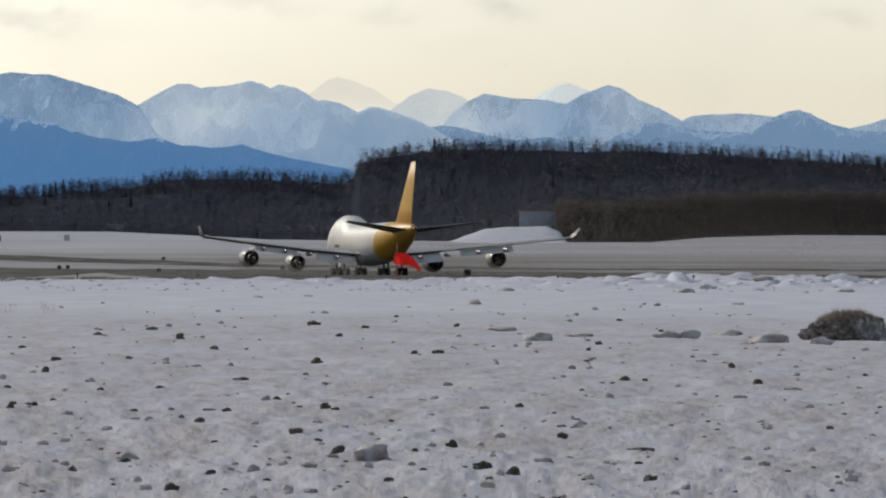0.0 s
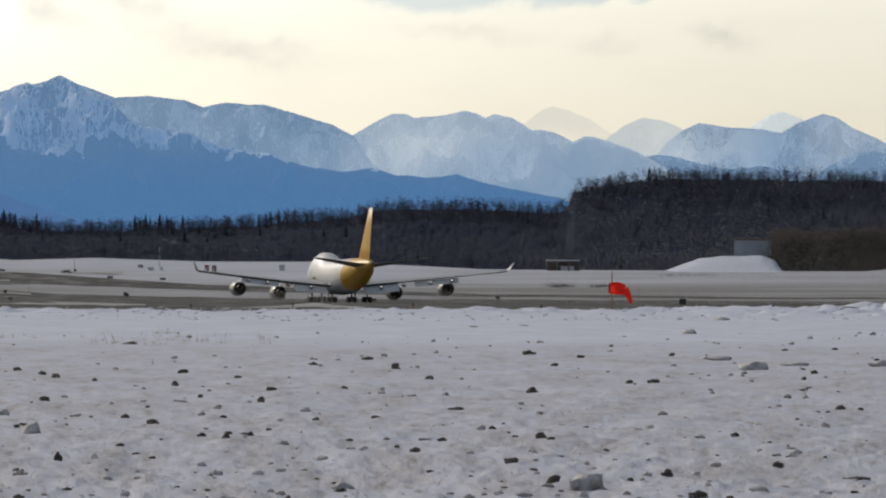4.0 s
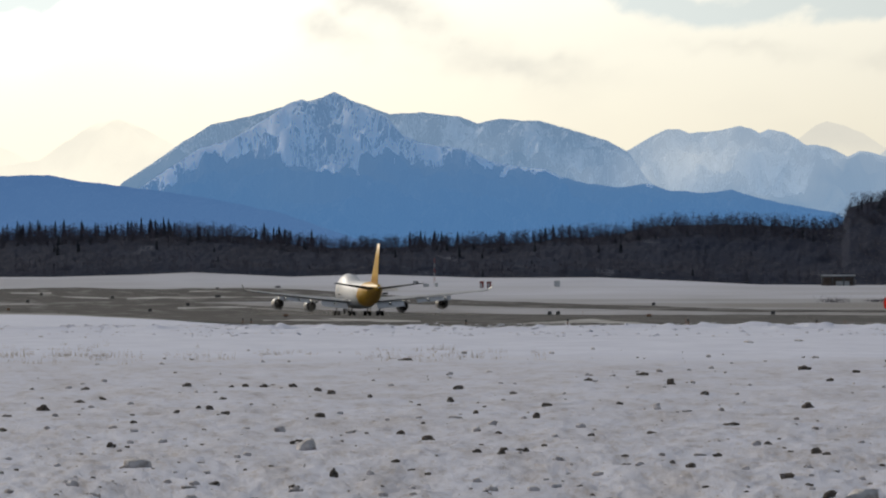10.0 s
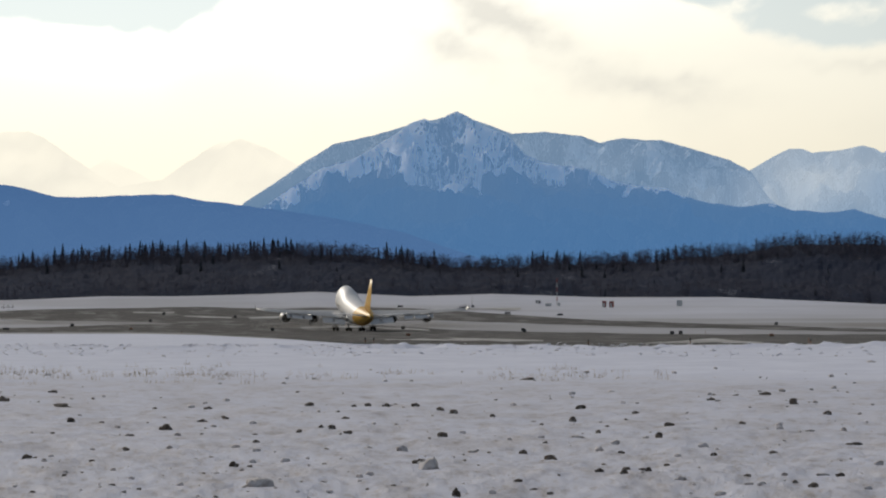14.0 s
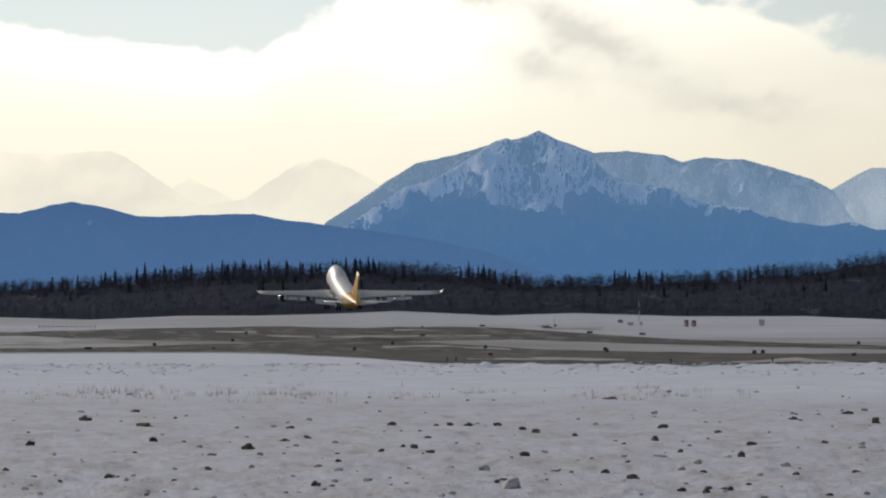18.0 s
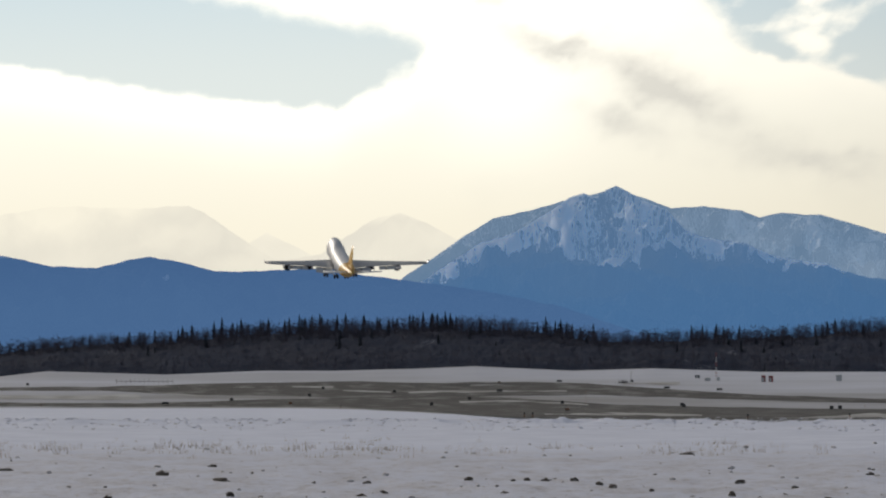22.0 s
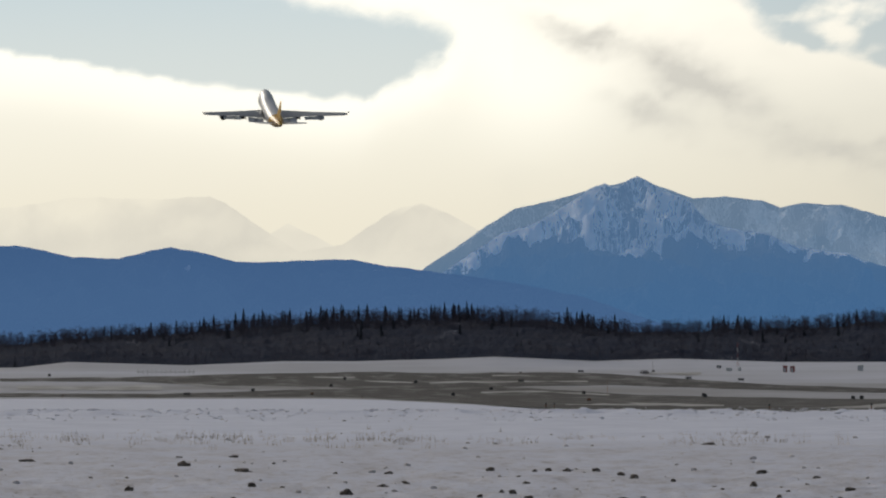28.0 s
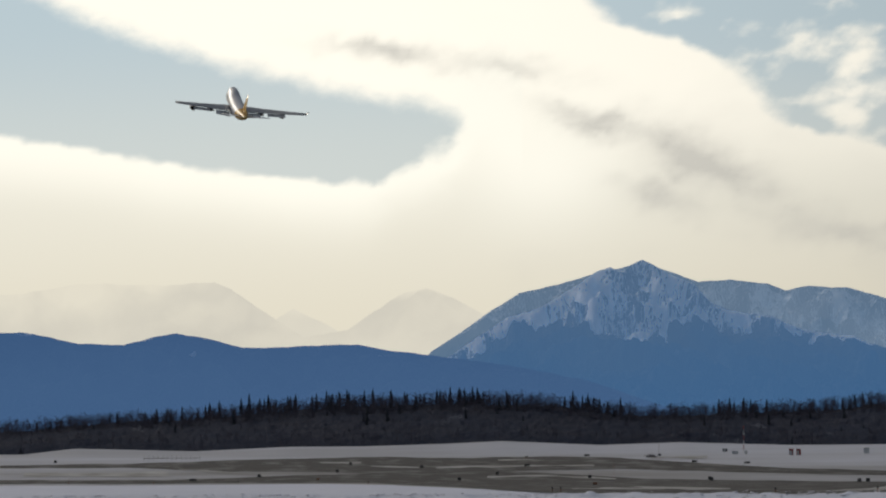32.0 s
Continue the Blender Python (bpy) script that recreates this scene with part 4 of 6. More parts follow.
def spruce_crown(h, r, seed):
    """Tiers of drooping boughs round a spruce's stem."""
    g = np.random.default_rng(seed)
    v, f = [], []
    tiers = 15
    for k in range(tiers):
        s = k / tiers
        z = h * (0.10 + 0.88 * s)
        rad = r * (1 - s) ** 0.8 * g.uniform(0.75, 1.15) + 0.12
        for j in range(7):
            a = g.uniform(0, 2 * math.pi)
            w, ln = 0.42, rad * g.uniform(0.6, 1.15)
            i = len(v)
            c, sn = math.cos(a), math.sin(a)
            v.extend([(-sn * 0.1, c * 0.1, z + h * 0.075), (c * ln * 0.6 - sn * w * rad * 0.7, sn * ln * 0.6 + c * w * rad * 0.7, z - 0.02 * h),
                      (c * ln, sn * ln, z - 0.045 * h), (c * ln * 0.6 + sn * w * rad * 0.7, sn * ln * 0.6 - c * w * rad * 0.7, z - 0.02 * h)])
            f.append((i, i + 1, i + 2, i + 3))
    i = len(v)
    v.extend([(-0.1, 0, h * 0.85), (0.1, 0, h * 0.85), (0, 0.05, h * 1.03), (0, 0.02, h * 0.95)])
    f.append((i, i + 1, i + 2, i + 3))
    return np.array(v), np.array(f)


def scatter(name, kinds, spots, mat, label, category, smooth=False):
    """Joins many plants into one object."""
    vs, fs, n = [], [], 0
    for x, y, z, s, turn, k in spots:
        v, f = kinds[k % len(kinds)]
        c, sn = math.cos(turn), math.sin(turn)
        w = np.stack([v[:, 0] * c - v[:, 1] * sn, v[:, 0] * sn + v[:, 1] * c, v[:, 2]], 1) * s + (x, y, z)
        vs.append(w)
        fs.append(f + n)
        n += len(v)
    return tagged(new(name, mesh_of(name, np.concatenate(vs), np.concatenate(fs), mat, smooth)), label, category, kind="stuff")


def wood_spots(count, d0, d1, u0, u1, s0, s1, sink=0.0, front=1.0):
    out = []
    d = d0 + (d1 - d0) * rng.random(count) ** front
    u = u0 + (u1 - u0) * rng.random(count)
    for i in range(count):
        x, y = d[i] * math.sin(u[i] / LENS), d[i] * math.cos(u[i] / LENS)
        out.append((x, y, float(base_z(d[i], u[i])) - sink, s0 + (s1 - s0) * rng.random(), rng.random() * 6.3, int(rng.integers(1000))))
    return out




def wood_mass(name, u0, u1, d_front, depth, high, mat, label):
    """The closed crowns of the wood: a steep front edge, then a bumpy roof up the slope."""
    us = np.arange(u0, u1, 2.6)
    rise = np.concatenate([np.linspace(0, 1, 16), np.ones(44)])
    back = np.concatenate([np.linspace(0, depth * 0.14, 16), np.linspace(depth * 0.16, depth, 44)])
    u, d0 = np.meshgrid(us, d_front + back)
    r = np.broadcast_to(rise[:, None], u.shape)
    x0 = d0 * u / LENS
    tall = high * np.clip((u - u0) / 14, 0, 1) ** 0.4 + 1.2 * fbm(x0, d0, 22, 3, 31) + 1.0 * fbm(x0, d0 * 0.5, 4.5, 4, 32) + 0.6 * fbm(x0, d0 * 0.5, 1.5, 2, 33)
    z = base_z(d0, u) - 0.4 + tall * np.sin(r * math.pi / 2)
    d = d0 + 0.6 * fbm(x0, r * 9 + d0 * 0.2, 3.2, 4, 34) + 0.4 * fbm(x0, r * 9, 1.2, 2, 35)
    verts = np.stack([d * np.sin(u / LENS), d * np.cos(u / LENS), z], -1).reshape(-1, 3)
    tagged(new(name, mesh_of(name, verts, grid_faces(len(back), len(us)), mat, True)), label, "woods", kind="stuff")


wood_mass("closed_wood", -620, 2860, 3164, 285, 5.2, CROWNS, "dark closed wood of bare birches and spruces")
wood_mass("closed_brush", 2012, 2100, 3040, 60, 11.0, BRUSH, "brown leafless brush thicket")
wood_mass("closed_brush", 2080, 2860, 3152, 14, 13.0, BRUSH, "brown leafless brush thicket")
BARES = [bare_tree(14, 40 + k) for k in range(12)]
SPRUCES = [spruce_crown(15, 3.4, 80 + k) for k in range(8)]
scatter("birch_wood", BARES, wood_spots(700, 3162, 3330, -560, 2800, 0.45, 0.70, 0.2) + wood_spots(5200, 3340, 3445, -560, 2800, 0.56, 0.88, 0.2) + wood_spots(500, 3156, 3200, -560, 2800, 0.4, 0.7, 0.2) + wood_spots(900, 3260, 3440, 1600, 2800, 0.35, 0.65, 0.2), TWIG,
        "dense wood of bare brown birches and alders", "bare trees")
scatter("spruce_wood", SPRUCES, wood_spots(120, 3300, 3430, -560, 2800, 0.45, 0.75, 0.3) + wood_spots(60, 3165, 3300, -560, 2800, 0.3, 0.5, 0.3), NEEDLE,
        "dark spruces among bare trees", "spruce trees")
scatter("brush_stand", BARES, wood_spots(600, 3036, 3100, 2010, 2098, 0.8, 1.3, 0.2) + wood_spots(2600, 3148, 3168, 2085, 2800, 0.8, 1.45, 0.2), BROWN, "brown leafless brush before the wooded hill", "bare trees")


def spruce(h, r, seed):
    root = new("spruce_tree")
    tagged(root, "tall narrow dark green spruce standing above the bare wood", "spruce tree", "spruces at the wood")
    part("trunk", tube((0, 0, -0.5), (0, 0, h * 0.96), 0.2, 0.03, 6), TRUNK, root)
    v, f = spruce_crown(h, r, seed)
    part("crown", mesh_of("crown", v, f, NEEDLE), NEEDLE, root)
    return root


FIRST = [spruce(15 + k, 3.1 + 0.2 * k, 200 + k) for k in range(4)]
tall = [(50, 417), (36, 424), (-96, 445), (-88, 449), (-40, 446), (191, 418), (196, 420), (206, 424), (325, 415), (352, 418), (420, 413), (431, 409), (440, 416), (448, 418), (459, 420), (310, 424), (345, 421),
        (640, 423), (900, 430), (907, 438), (964, 438), (1121, 424), (1100, 432), (1790, 344), (1880, 350)]
stands = []
for u in np.concatenate([rng.uniform(-130, 480, 46), rng.uniform(600, 720, 8), rng.uniform(880, 1180, 8)]):
    stands.append((u, 3436.0, float(np.interp(u, WOOD_U, WOOD_V)) - rng.uniform(5, 19)))
for u, v in tall:
    stands.append((u, 3432.0, v))
for u in rng.uniform(-420, 2650, 90):
    stands.append((u, 3380.0 + 50 * rng.random(), float(np.interp(u, WOOD_U, WOOD_V)) - rng.uniform(-14, 5)))
for i, (u, d, v) in enumerate(stands):
    gz = float(base_z(d, u))
    need = far_z(v, d) - gz
    k = i % 4
    s = max(0.45, need / (15 + k))
    m = Matrix.LocRotScale((d * math.sin(u / LENS), d * math.cos(u / LENS), gz - 0.1), Euler((0, 0, i * 1.3)), (max(0.6, min(s, 1.1)), max(0.6, min(s, 1.1)), s))
    if i < 4:
        FIRST[i].matrix_world = m
    else:
        t = copy_thing(FIRST[k], m)
        t.scale = m.to_scale()

# ---- the aeroplane (nose along +Y, main gear on the ground at the origin) ----


def wing_panel(stations, n=9):
    """A closed aerofoil through stations of (x, y_lead, y_trail, z, thickness)."""
    rows = []
    for x, yl, yt, z, th in stations:
        ring = []
        for k in range(2 * n):
            a = 2 * math.pi * k / (2 * n)
            s = (1 - math.cos(a)) / 2
            prof = th * (math.sqrt(max(s, 0)) * (1 - s) ** 0.9) * 1.9
            up = prof if k <= n else -prof * 0.75
            ring.append((x, yl + (yt - yl) * s, z + up))
        rows += ring
    v = np.array(rows)
    f = list(map(tuple, grid_faces(len(stations), 2 * n, True)))
    bm = bmesh.new()
    vs = [bm.verts.new(c) for c in v]
    for q in f:
        if len(set(q)) == 4:
            bm.faces.new([vs[i] for i in q])
    bm.faces.new(vs[:2 * n][::-1])
    bm.faces.new(vs[-2 * n:])
    bmesh.ops.remove_doubles(bm, verts=bm.verts, dist=1e-4)
    bmesh.ops.recalc_face_normals(bm, faces=bm.faces)
    return bm


def hull(stations, sides=36, y0=-99, y1=99):
    """Fuselage rings: (y, half width, low z, wide z, top z)."""
    v = []
    ys = [s[0] for s in stations]
    fine = sorted({*ys, *np.linspace(ys[0], ys[-1], 60)})
    fine = [y for y in fine if y0 <= y <= y1]
    fine = sorted({*fine, max(y0, ys[0]), min(y1, ys[-1])})
    for y in fine:
        w, lo, mid, hi = (float(np.interp(y, ys, [s[k] for s in stations])) for k in (1, 2, 3, 4))
        for k in range(sides):
            a = 2 * math.pi * k / sides
            c, s = math.cos(a), math.sin(a)
            if s >= 0:
                squeeze = 1 - 0.30 * max(0.0, (hi - mid) / max(w, 0.01) - 1.05) * s ** 2
                v.append((w * c * max(0.45, squeeze), y, mid + (hi - mid) * s))
            else:
                v.append((w * c, y, mid + (mid - lo) * s))
    f = grid_faces(len(fine), sides, True)
    bm = bmesh.new()
    vs = [bm.verts.new(c) for c in v]
    for q in f:
        bm.faces.new([vs[i] for i in q])
    bm.faces.new(vs[:sides])
    bm.faces.new(vs[-sides:])
    bmesh.ops.recalc_face_normals(bm, faces=bm.faces)
    return bm


HULL = ((-39.3, 0.35, 7.3, 7.65, 8.0), (-37.5, 0.75, 6.8, 7.6, 8.4), (-33, 1.5, 5.7, 7.2, 8.7), (-27, 2.35, 4.3, 6.6, 8.85), (-20, 3.0, 2.95, 5.9, 8.85), (-14, 3.22, 2.3, 5.5, 8.8), (-8, 3.25, 2.05, 5.3, 8.7),
        (4, 3.25, 2.05, 5.3, 8.65), (9, 3.25, 2.05, 5.3, 8.8), (12, 3.25, 2.05, 5.3, 9.4), (15, 3.25, 2.05, 5.3, 10.0), (22, 3.2, 2.05, 5.3, 10.1), (25, 2.95, 2.15, 5.2, 9.75), (27.5, 2.45, 2.45, 5.0, 8.7),
        (29.5, 1.75, 2.9, 4.8, 7.2), (30.8, 0.9, 3.6, 4.7, 5.9), (31.3, 0.25, 4.4, 4.7, 5.0))


def hull_patch(y0, y1, z0, z1, side, proud=0.025):
    """A thin painted or glazed patch that follows the fuselage's side."""
    ys = [q[0] for q in HULL]
    bm = bmesh.new()
    rows = []
    for y in np.linspace(y0, y1, 7):
        w, lo, mid, hi = (float(np.interp(y, ys, [q[k] for q in HULL])) for k in (1, 2, 3, 4))
        row = []
        for zz in np.linspace(z0, z1, 7):
            t = min(0.98, max(-0.98, (zz - mid) / ((hi - mid) if zz >= mid else (mid - lo))))
            x = w * math.sqrt(1 - t * t)
            if t > 0:
                x *= max(0.45, 1 - 0.30 * max(0.0, (hi - mid) / max(w, 0.01) - 1.05) * t * t)
            row.append(bm.verts.new((side * (x + proud), y, zz)))
        rows.append(row)
    for a, b in zip(rows[:-1], rows[1:]):
        for k in range(6):
            bm.faces.new((a[k], a[k + 1], b[k + 1], b[k]))
    bmesh.ops.recalc_face_normals(bm, faces=bm.faces)
    return bm


def mirror(bm, s):
    """Mirrors a bmesh across the middle plane where s is negative."""
    if s < 0:
        bmesh.ops.scale(bm, vec=(-1, 1, 1), verts=bm.verts)
        bmesh.ops.reverse_faces(bm, faces=bm.faces)
    return bm


def shift(bm, x, y, z):
    bmesh.ops.translate(bm, vec=(x, y, z), verts=bm.verts)
    return bm


def from_arrays(v, f):
    bm = bmesh.new()
    vs = [bm.verts.new(c) for c in v]
    for q in f:
        bm.faces.new([vs[i] for i in q])
    return bm


def lead(x):
    return 11.0 - (x - 3.0) * 0.865


def trail(x):
    return float(np.interp(x, (3, 12.5, 30.7), (-5.6, -7.2, -17.6)))


def wing_z(x):
    return 3.5 + (x - 3.0) * 0.088 + 0.0006 * (x - 3) ** 2


def shade_below(ob, below):
    """Gives the faces that look down a darker colour, their shade painted in."""
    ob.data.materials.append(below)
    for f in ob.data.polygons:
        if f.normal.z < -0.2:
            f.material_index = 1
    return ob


def build_plane():
    root = new("jumbo_jet")
    flex = []
    tagged(root, "four-engined white cargo jet with yellow tail and rear fuselage, taking off", "airplane")
    halves = []
    for ahead in (True, False):
        bm = hull(HULL)
        bmesh.ops.bisect_plane(bm, geom=bm.verts[:] + bm.edges[:] + bm.faces[:], plane_co=(0, -18.6, 5.5), plane_no=(0, 1.0, 0.85), clear_inner=ahead, clear_outer=not ahead)
        halves.append(bm)
    body = part("fuselage", halves[0], WHITE, root, "white front and middle fuselage with upper-deck hump", True)
    tail = part("rear_fuselage", halves[1], YELLOW, root, "yellow-painted rear fuselage", True)
    bm = lathe(((-40.2, 0.05), (-40.2, 0.24), (-39.2, 0.33)), 16)
    part("exhaust_cone", shift(from_arrays(*bm), 0, 0, 7.65), HOT, tail, "sooty tail exhaust")
    for s in (-1, 1):
        for k in range(3):
            part("cockpit_window", hull_patch(25.9 - 0.75 * k, 26.5 - 0.75 * k, 8.25, 8.75, s), GLASS, body)
        part("lettering_bar", hull_patch(11.7, 16.3, 4.75, 5.15, s), MARK, body, "dark plain lettering bar")
        part("nose_art", hull_patch(15.5, 19.5, 5.5, 6.6, s), BLUISH, body, "faded blue painted shape")
        part("cargo_door_seam", hull_patch(-13.4, -13.3, 3.9, 6.6, s), MARK, body)
        # wing
        xs = (2.4, 6, 9.5, 12.5, 17, 22, 27, 30.7)
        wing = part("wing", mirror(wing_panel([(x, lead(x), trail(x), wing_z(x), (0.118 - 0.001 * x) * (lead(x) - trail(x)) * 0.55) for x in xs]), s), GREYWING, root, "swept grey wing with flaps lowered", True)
        # underside darkened by colour to stand for its shade
        shade_below(wing, UNDER_SHADE)
        flex.append((wing, Vector((0, 0, 0)), s))
        part("leading_edge", mirror(wing_panel([(x, lead(x) + 0.35, lead(x) - 0.5, wing_z(x) - 0.12, 0.28) for x in (5, 12, 20, 30.3)], 6), s), BARE, wing, "polished metal leading edge", True)
        tip = wing_panel([(0, -13.3, -17.6, 0, 0.10), (0.35, -14.6, -18.1, 0.45, 0.09), (0.95, -17.0, -19.0, 1.55, 0.05)], 6)
        part("winglet", mirror(shift(tip, 30.7, 0.3, wing_z(30.7)), s), GREYWING, wing, "grey upswept winglet", True)
        for a, b, c, drop in ((3.7, 10.4, 3.4, 26), (13.6, 21.5, 2.4, 24)):
            m = mirror(wing_panel([(x, trail(x) + 0.75 - 0, trail(x) + 0.75 - c * math.cos(radians(drop)) , wing_z(x) - 0.30, 0.16) for x in (a, b)], 6), 1)
            for v in m.verts:
                y0 = trail(abs(v.co.x)) + 0.75
                v.co.z += (v.co.y - y0) * math.tan(radians(drop))
            part("flap", mirror(m, s), WHITE, wing, "lowered light grey flap")
        for a, b in ((10.7, 13.2), (21.9, 29.5)):
            part("aileron", mirror(wing_panel([(x, trail(x) + 0.5, trail(x) - 0.5, wing_z(x) - 0.02, 0.08) for x in (a, b)], 5), s), GREYWING, wing)
        for x in (7.0, 11.6, 16.2, 20.2):
            v, f = lathe(((-3.2, 0.02), (-2.4, 0.22), (-0.8, 0.36), (1.2, 0.33), (2.6, 0.04)), 12)
            part("flap_fairing", mirror(shift(from_arrays(v, f), x, trail(x) + 0.2, wing_z(x) - 0.75), s), GREYWING, wing, smooth=True)
        # engines
        for x, yy, zz in ((11.7, 5.4, 2.10), (20.8, -2.4, 2.85)):
            eng = new("engine")
            eng.parent = root
            eng.location = (s * x, yy, zz)
            flex.append((eng, Vector((s * x, yy, zz)), s))
            tagged(eng, "grey turbofan engine under the wing")
            v, f = lathe(((2.45, 1.12), (2.75, 1.22), (2.85, 1.30), (2.7, 1.40), (2.2, 1.47), (0.6, 1.50), (-1.4, 1.36), (-2.3, 1.22), (-2.3, 1.16), (-1.2, 1.22), (2.0, 1.12)), 30)
            part("nacelle", from_arrays(v, f), NACELLE, eng, "", True)
            v, f = lathe(((2.72, 1.14), (2.9, 1.24), (2.93, 1.32), (2.78, 1.43)), 30)
            part("intake_lip", from_arrays(v, f), BARE, eng, "polished intake lip", True)
            v, f = lathe(((1.4, 1.13), (1.3, 0.5), (1.6, 0.02)), 24)
            part("fan", from_arrays(v, f), HOT, eng, "dark fan disc")
            v, f = lathe(((-1.3, 1.24), (-1.35, 0.9), (-2.9, 0.78), (-3.9, 0.56), (-3.85, 0.45), (-3.2, 0.5)), 24)
            part("core_nozzle", from_arrays(v, f), HOT, eng, "sooty core nozzle", True)
            v, f = lathe(((-3.0, 0.42), (-4.0, 0.30), (-5.0, 0.02)), 16)
            part("exhaust_plug", from_arrays(v, f), HOT, eng, "", True)
            pyl = wing_panel([(0, 1.8, -4.0, 0, 0.16), (0.5, 0.8, -4.6, 0, 0.14)], 6)
            bmesh.ops.rotate(pyl, cent=(0, 0, 0), matrix=Matrix.Rotation(radians(-90), 3, "Y"), verts=pyl.verts)
            for vv in pyl.verts:
                vv.co.z = vv.co.z * 1.3 + 1.0
            part("pylon", pyl, NACELLE, eng, "", True)
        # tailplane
        tp = part("tailplane", mirror(wing_panel([(0.9, -28.2, -36.8, 7.45, 0.42), (5.5, -32.6, -38.6, 7.85, 0.28), (11.1, -37.6, -40.6, 8.4, 0.12)]), s), WHITE, root, "white swept tailplane, underside shade painted dark", True)
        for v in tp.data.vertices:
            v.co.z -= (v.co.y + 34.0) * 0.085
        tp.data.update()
        shade_below(tp, UNDER_SHADE)
    fin = wing_panel([(8.3, -22.5, -36.5, 0, 0.5), (11, -26.2, -37.3, 0, 0.42), (15, -31.6, -38.9, 0, 0.30), (18.5, -36.4, -40.2, 0, 0.15)])
    for v in fin.verts:
        v.co.x, v.co.z = v.co.z, v.co.x
    bmesh.ops.recalc_face_normals(fin, faces=fin.faces)
    fin = part("tail_fin", fin, YELLOW, root, "tall yellow tail fin", True)
    belly = hull(((-7.5, 0.3, 2.3, 2.9, 3.4), (-5, 3.3, 1.75, 3.2, 4.4), (0, 3.75, 1.6, 3.2, 4.6), (8, 3.6, 1.65, 3.2, 4.5), (12, 0.5, 2.3, 3.0, 3.5)), 24)
    part("belly_fairing", belly, WHITE, root, "", True)

    def wheel(parent, x, y, z, r=0.66, w=0.56):
        prof = ((-w / 2, r * 0.55), (-w / 2, r * 0.86), (-w * 0.38, r), (w * 0.38, r), (w / 2, r * 0.86), (w / 2, r * 0.55))
        v, f = lathe(prof, 18)
        v = v[:, [1, 0, 2]]
        tyre = part("tyre", shift(from_arrays(v, f), x, y, z), RUBBER, parent, "", True)
        v, f = lathe(((-w * 0.42, 0.01), (-w * 0.42, r * 0.56), (w * 0.42, r * 0.56), (w * 0.42, 0.01)), 14)
        part("rim", shift(from_arrays(v[:, [1, 0, 2]], f), x, y, z), STEEL, parent)

    gears = []
    for name, gx, gy, top, four in (("nose_gear", 0.0, 25.2, 3.0, False), ("wing_gear", -5.5, 1.6, 3.2, True), ("wing_gear", 5.5, 1.6, 3.2, True), ("body_gear", -1.95, -1.5, 2.4, True), ("body_gear", 1.95, -1.5, 2.4, True)):
        leg = new(name)
        leg.parent = root
        leg.location = (gx, gy, top)
        tagged(leg, "landing gear leg with black tyres")
        bm = tube((0, 0, 0), (0, 0, 0.62 - top), 0.17, 0.14, 10)
        tube((0, 1.3, 0), (0, 0.1, 1.3 - top), 0.08, 0.08, 8, bm)
        part("strut", bm, STEEL, leg)
        part("gear_door", box(0.06, 1.9, 1.5, (-0.75 if gx <= 0 else 0.75, 0.2, -1.5), 0.02), WHITE, leg)
        if four:
            part("bogie_beam", box(0.22, 1.9, 0.24, (0, 0, 0.5 - top), 0.04), STEEL, leg)
        for wx in (-0.56, 0.56):
            for wy in ((-0.74, 0.74) if four else (0.0,)):
                wheel(leg, wx, wy, 0.62 - top)
        gears.append((leg, (gx, gy, top), name))
    return root, gears, flex


JET, GEARS, FLEX = build_plane()

# ---- windsock ----


def windsock():
    base, d = spot(1725, 607)
    k = d / LENS
    root = new("windsock")
    root.location = base
    tagged(root, "bright orange-red windsock on a thin pole in snow", "windsock")
    part("pole", tube((0, 0, -0.3), (0, 0, 70 * k), 0.075, 0.06, 8), ORANGE, root, "thin orange pole")
    part("mast_cap", tube((0, 0, 70 * k), (0, 0, 71.5 * k), 0.07, 0.04, 8), ORANGE, root)
    hoop = new("sock")
    hoop.parent = root
    hoop.location = (-5 * k, -0.1, 43 * k)
    pieces, seg, r = [], 13.4 * k, 10.4 * k
    stations, widths = (0, 0.35, 0.9, 1.4, 1.9, 2.4, 3.0, 4.0), (0.88, 1.02, 1.10, 1.06, 0.90, 0.66, 0.47, 0.25)
    for i in range(4):
        v, f = lathe([(seg * (f * 1.10 - 0.05), r * float(np.interp(i + f, stations, widths))) for f in (0, 0.15, 0.3, 0.5, 0.7, 0.85, 1.0)], 22)
        v = v[:, [1, 0, 2]]
        pieces.append(part("cloth_section", from_arrays(v, f), FABRIC, hoop, "", True))
    part("hoop_ring", from_arrays(*[a if j else a[:, [1, 0, 2]] for j, a in enumerate(lathe(((-0.05, r * 0.84), (-0.05, r * 0.89), (0.05, r * 0.89), (0.05, r * 0.84)), 18))]), STEEL, hoop)
    return pieces, seg


SOCK, SEG = windsock()

# ---- small things along the runway ----


def stand(root, u, v):
    p, d = spot(u, v)
    root.matrix_world = Matrix.Translation(p) @ Matrix.Rotation(-u / LENS, 4, "Z")
    return d


def taxi_sign(w, h, colour, label):
    root = new("taxiway_sign")
    tagged(root, label, "airfield sign", "signs along the runway")
    part("panel", box(w, 0.25, h, (0, 0, 0.35), 0.03), colour, root)
    part("frame", box(w + 0.12, 0.3, 0.10, (0, 0, 0.28), 0.02), STEEL, root)
    for s in (-1, 1):
        part("leg", tube((s * w * 0.35, 0, -0.1), (s * w * 0.35, 0, 0.3), 0.05), STEEL, root)
    return root


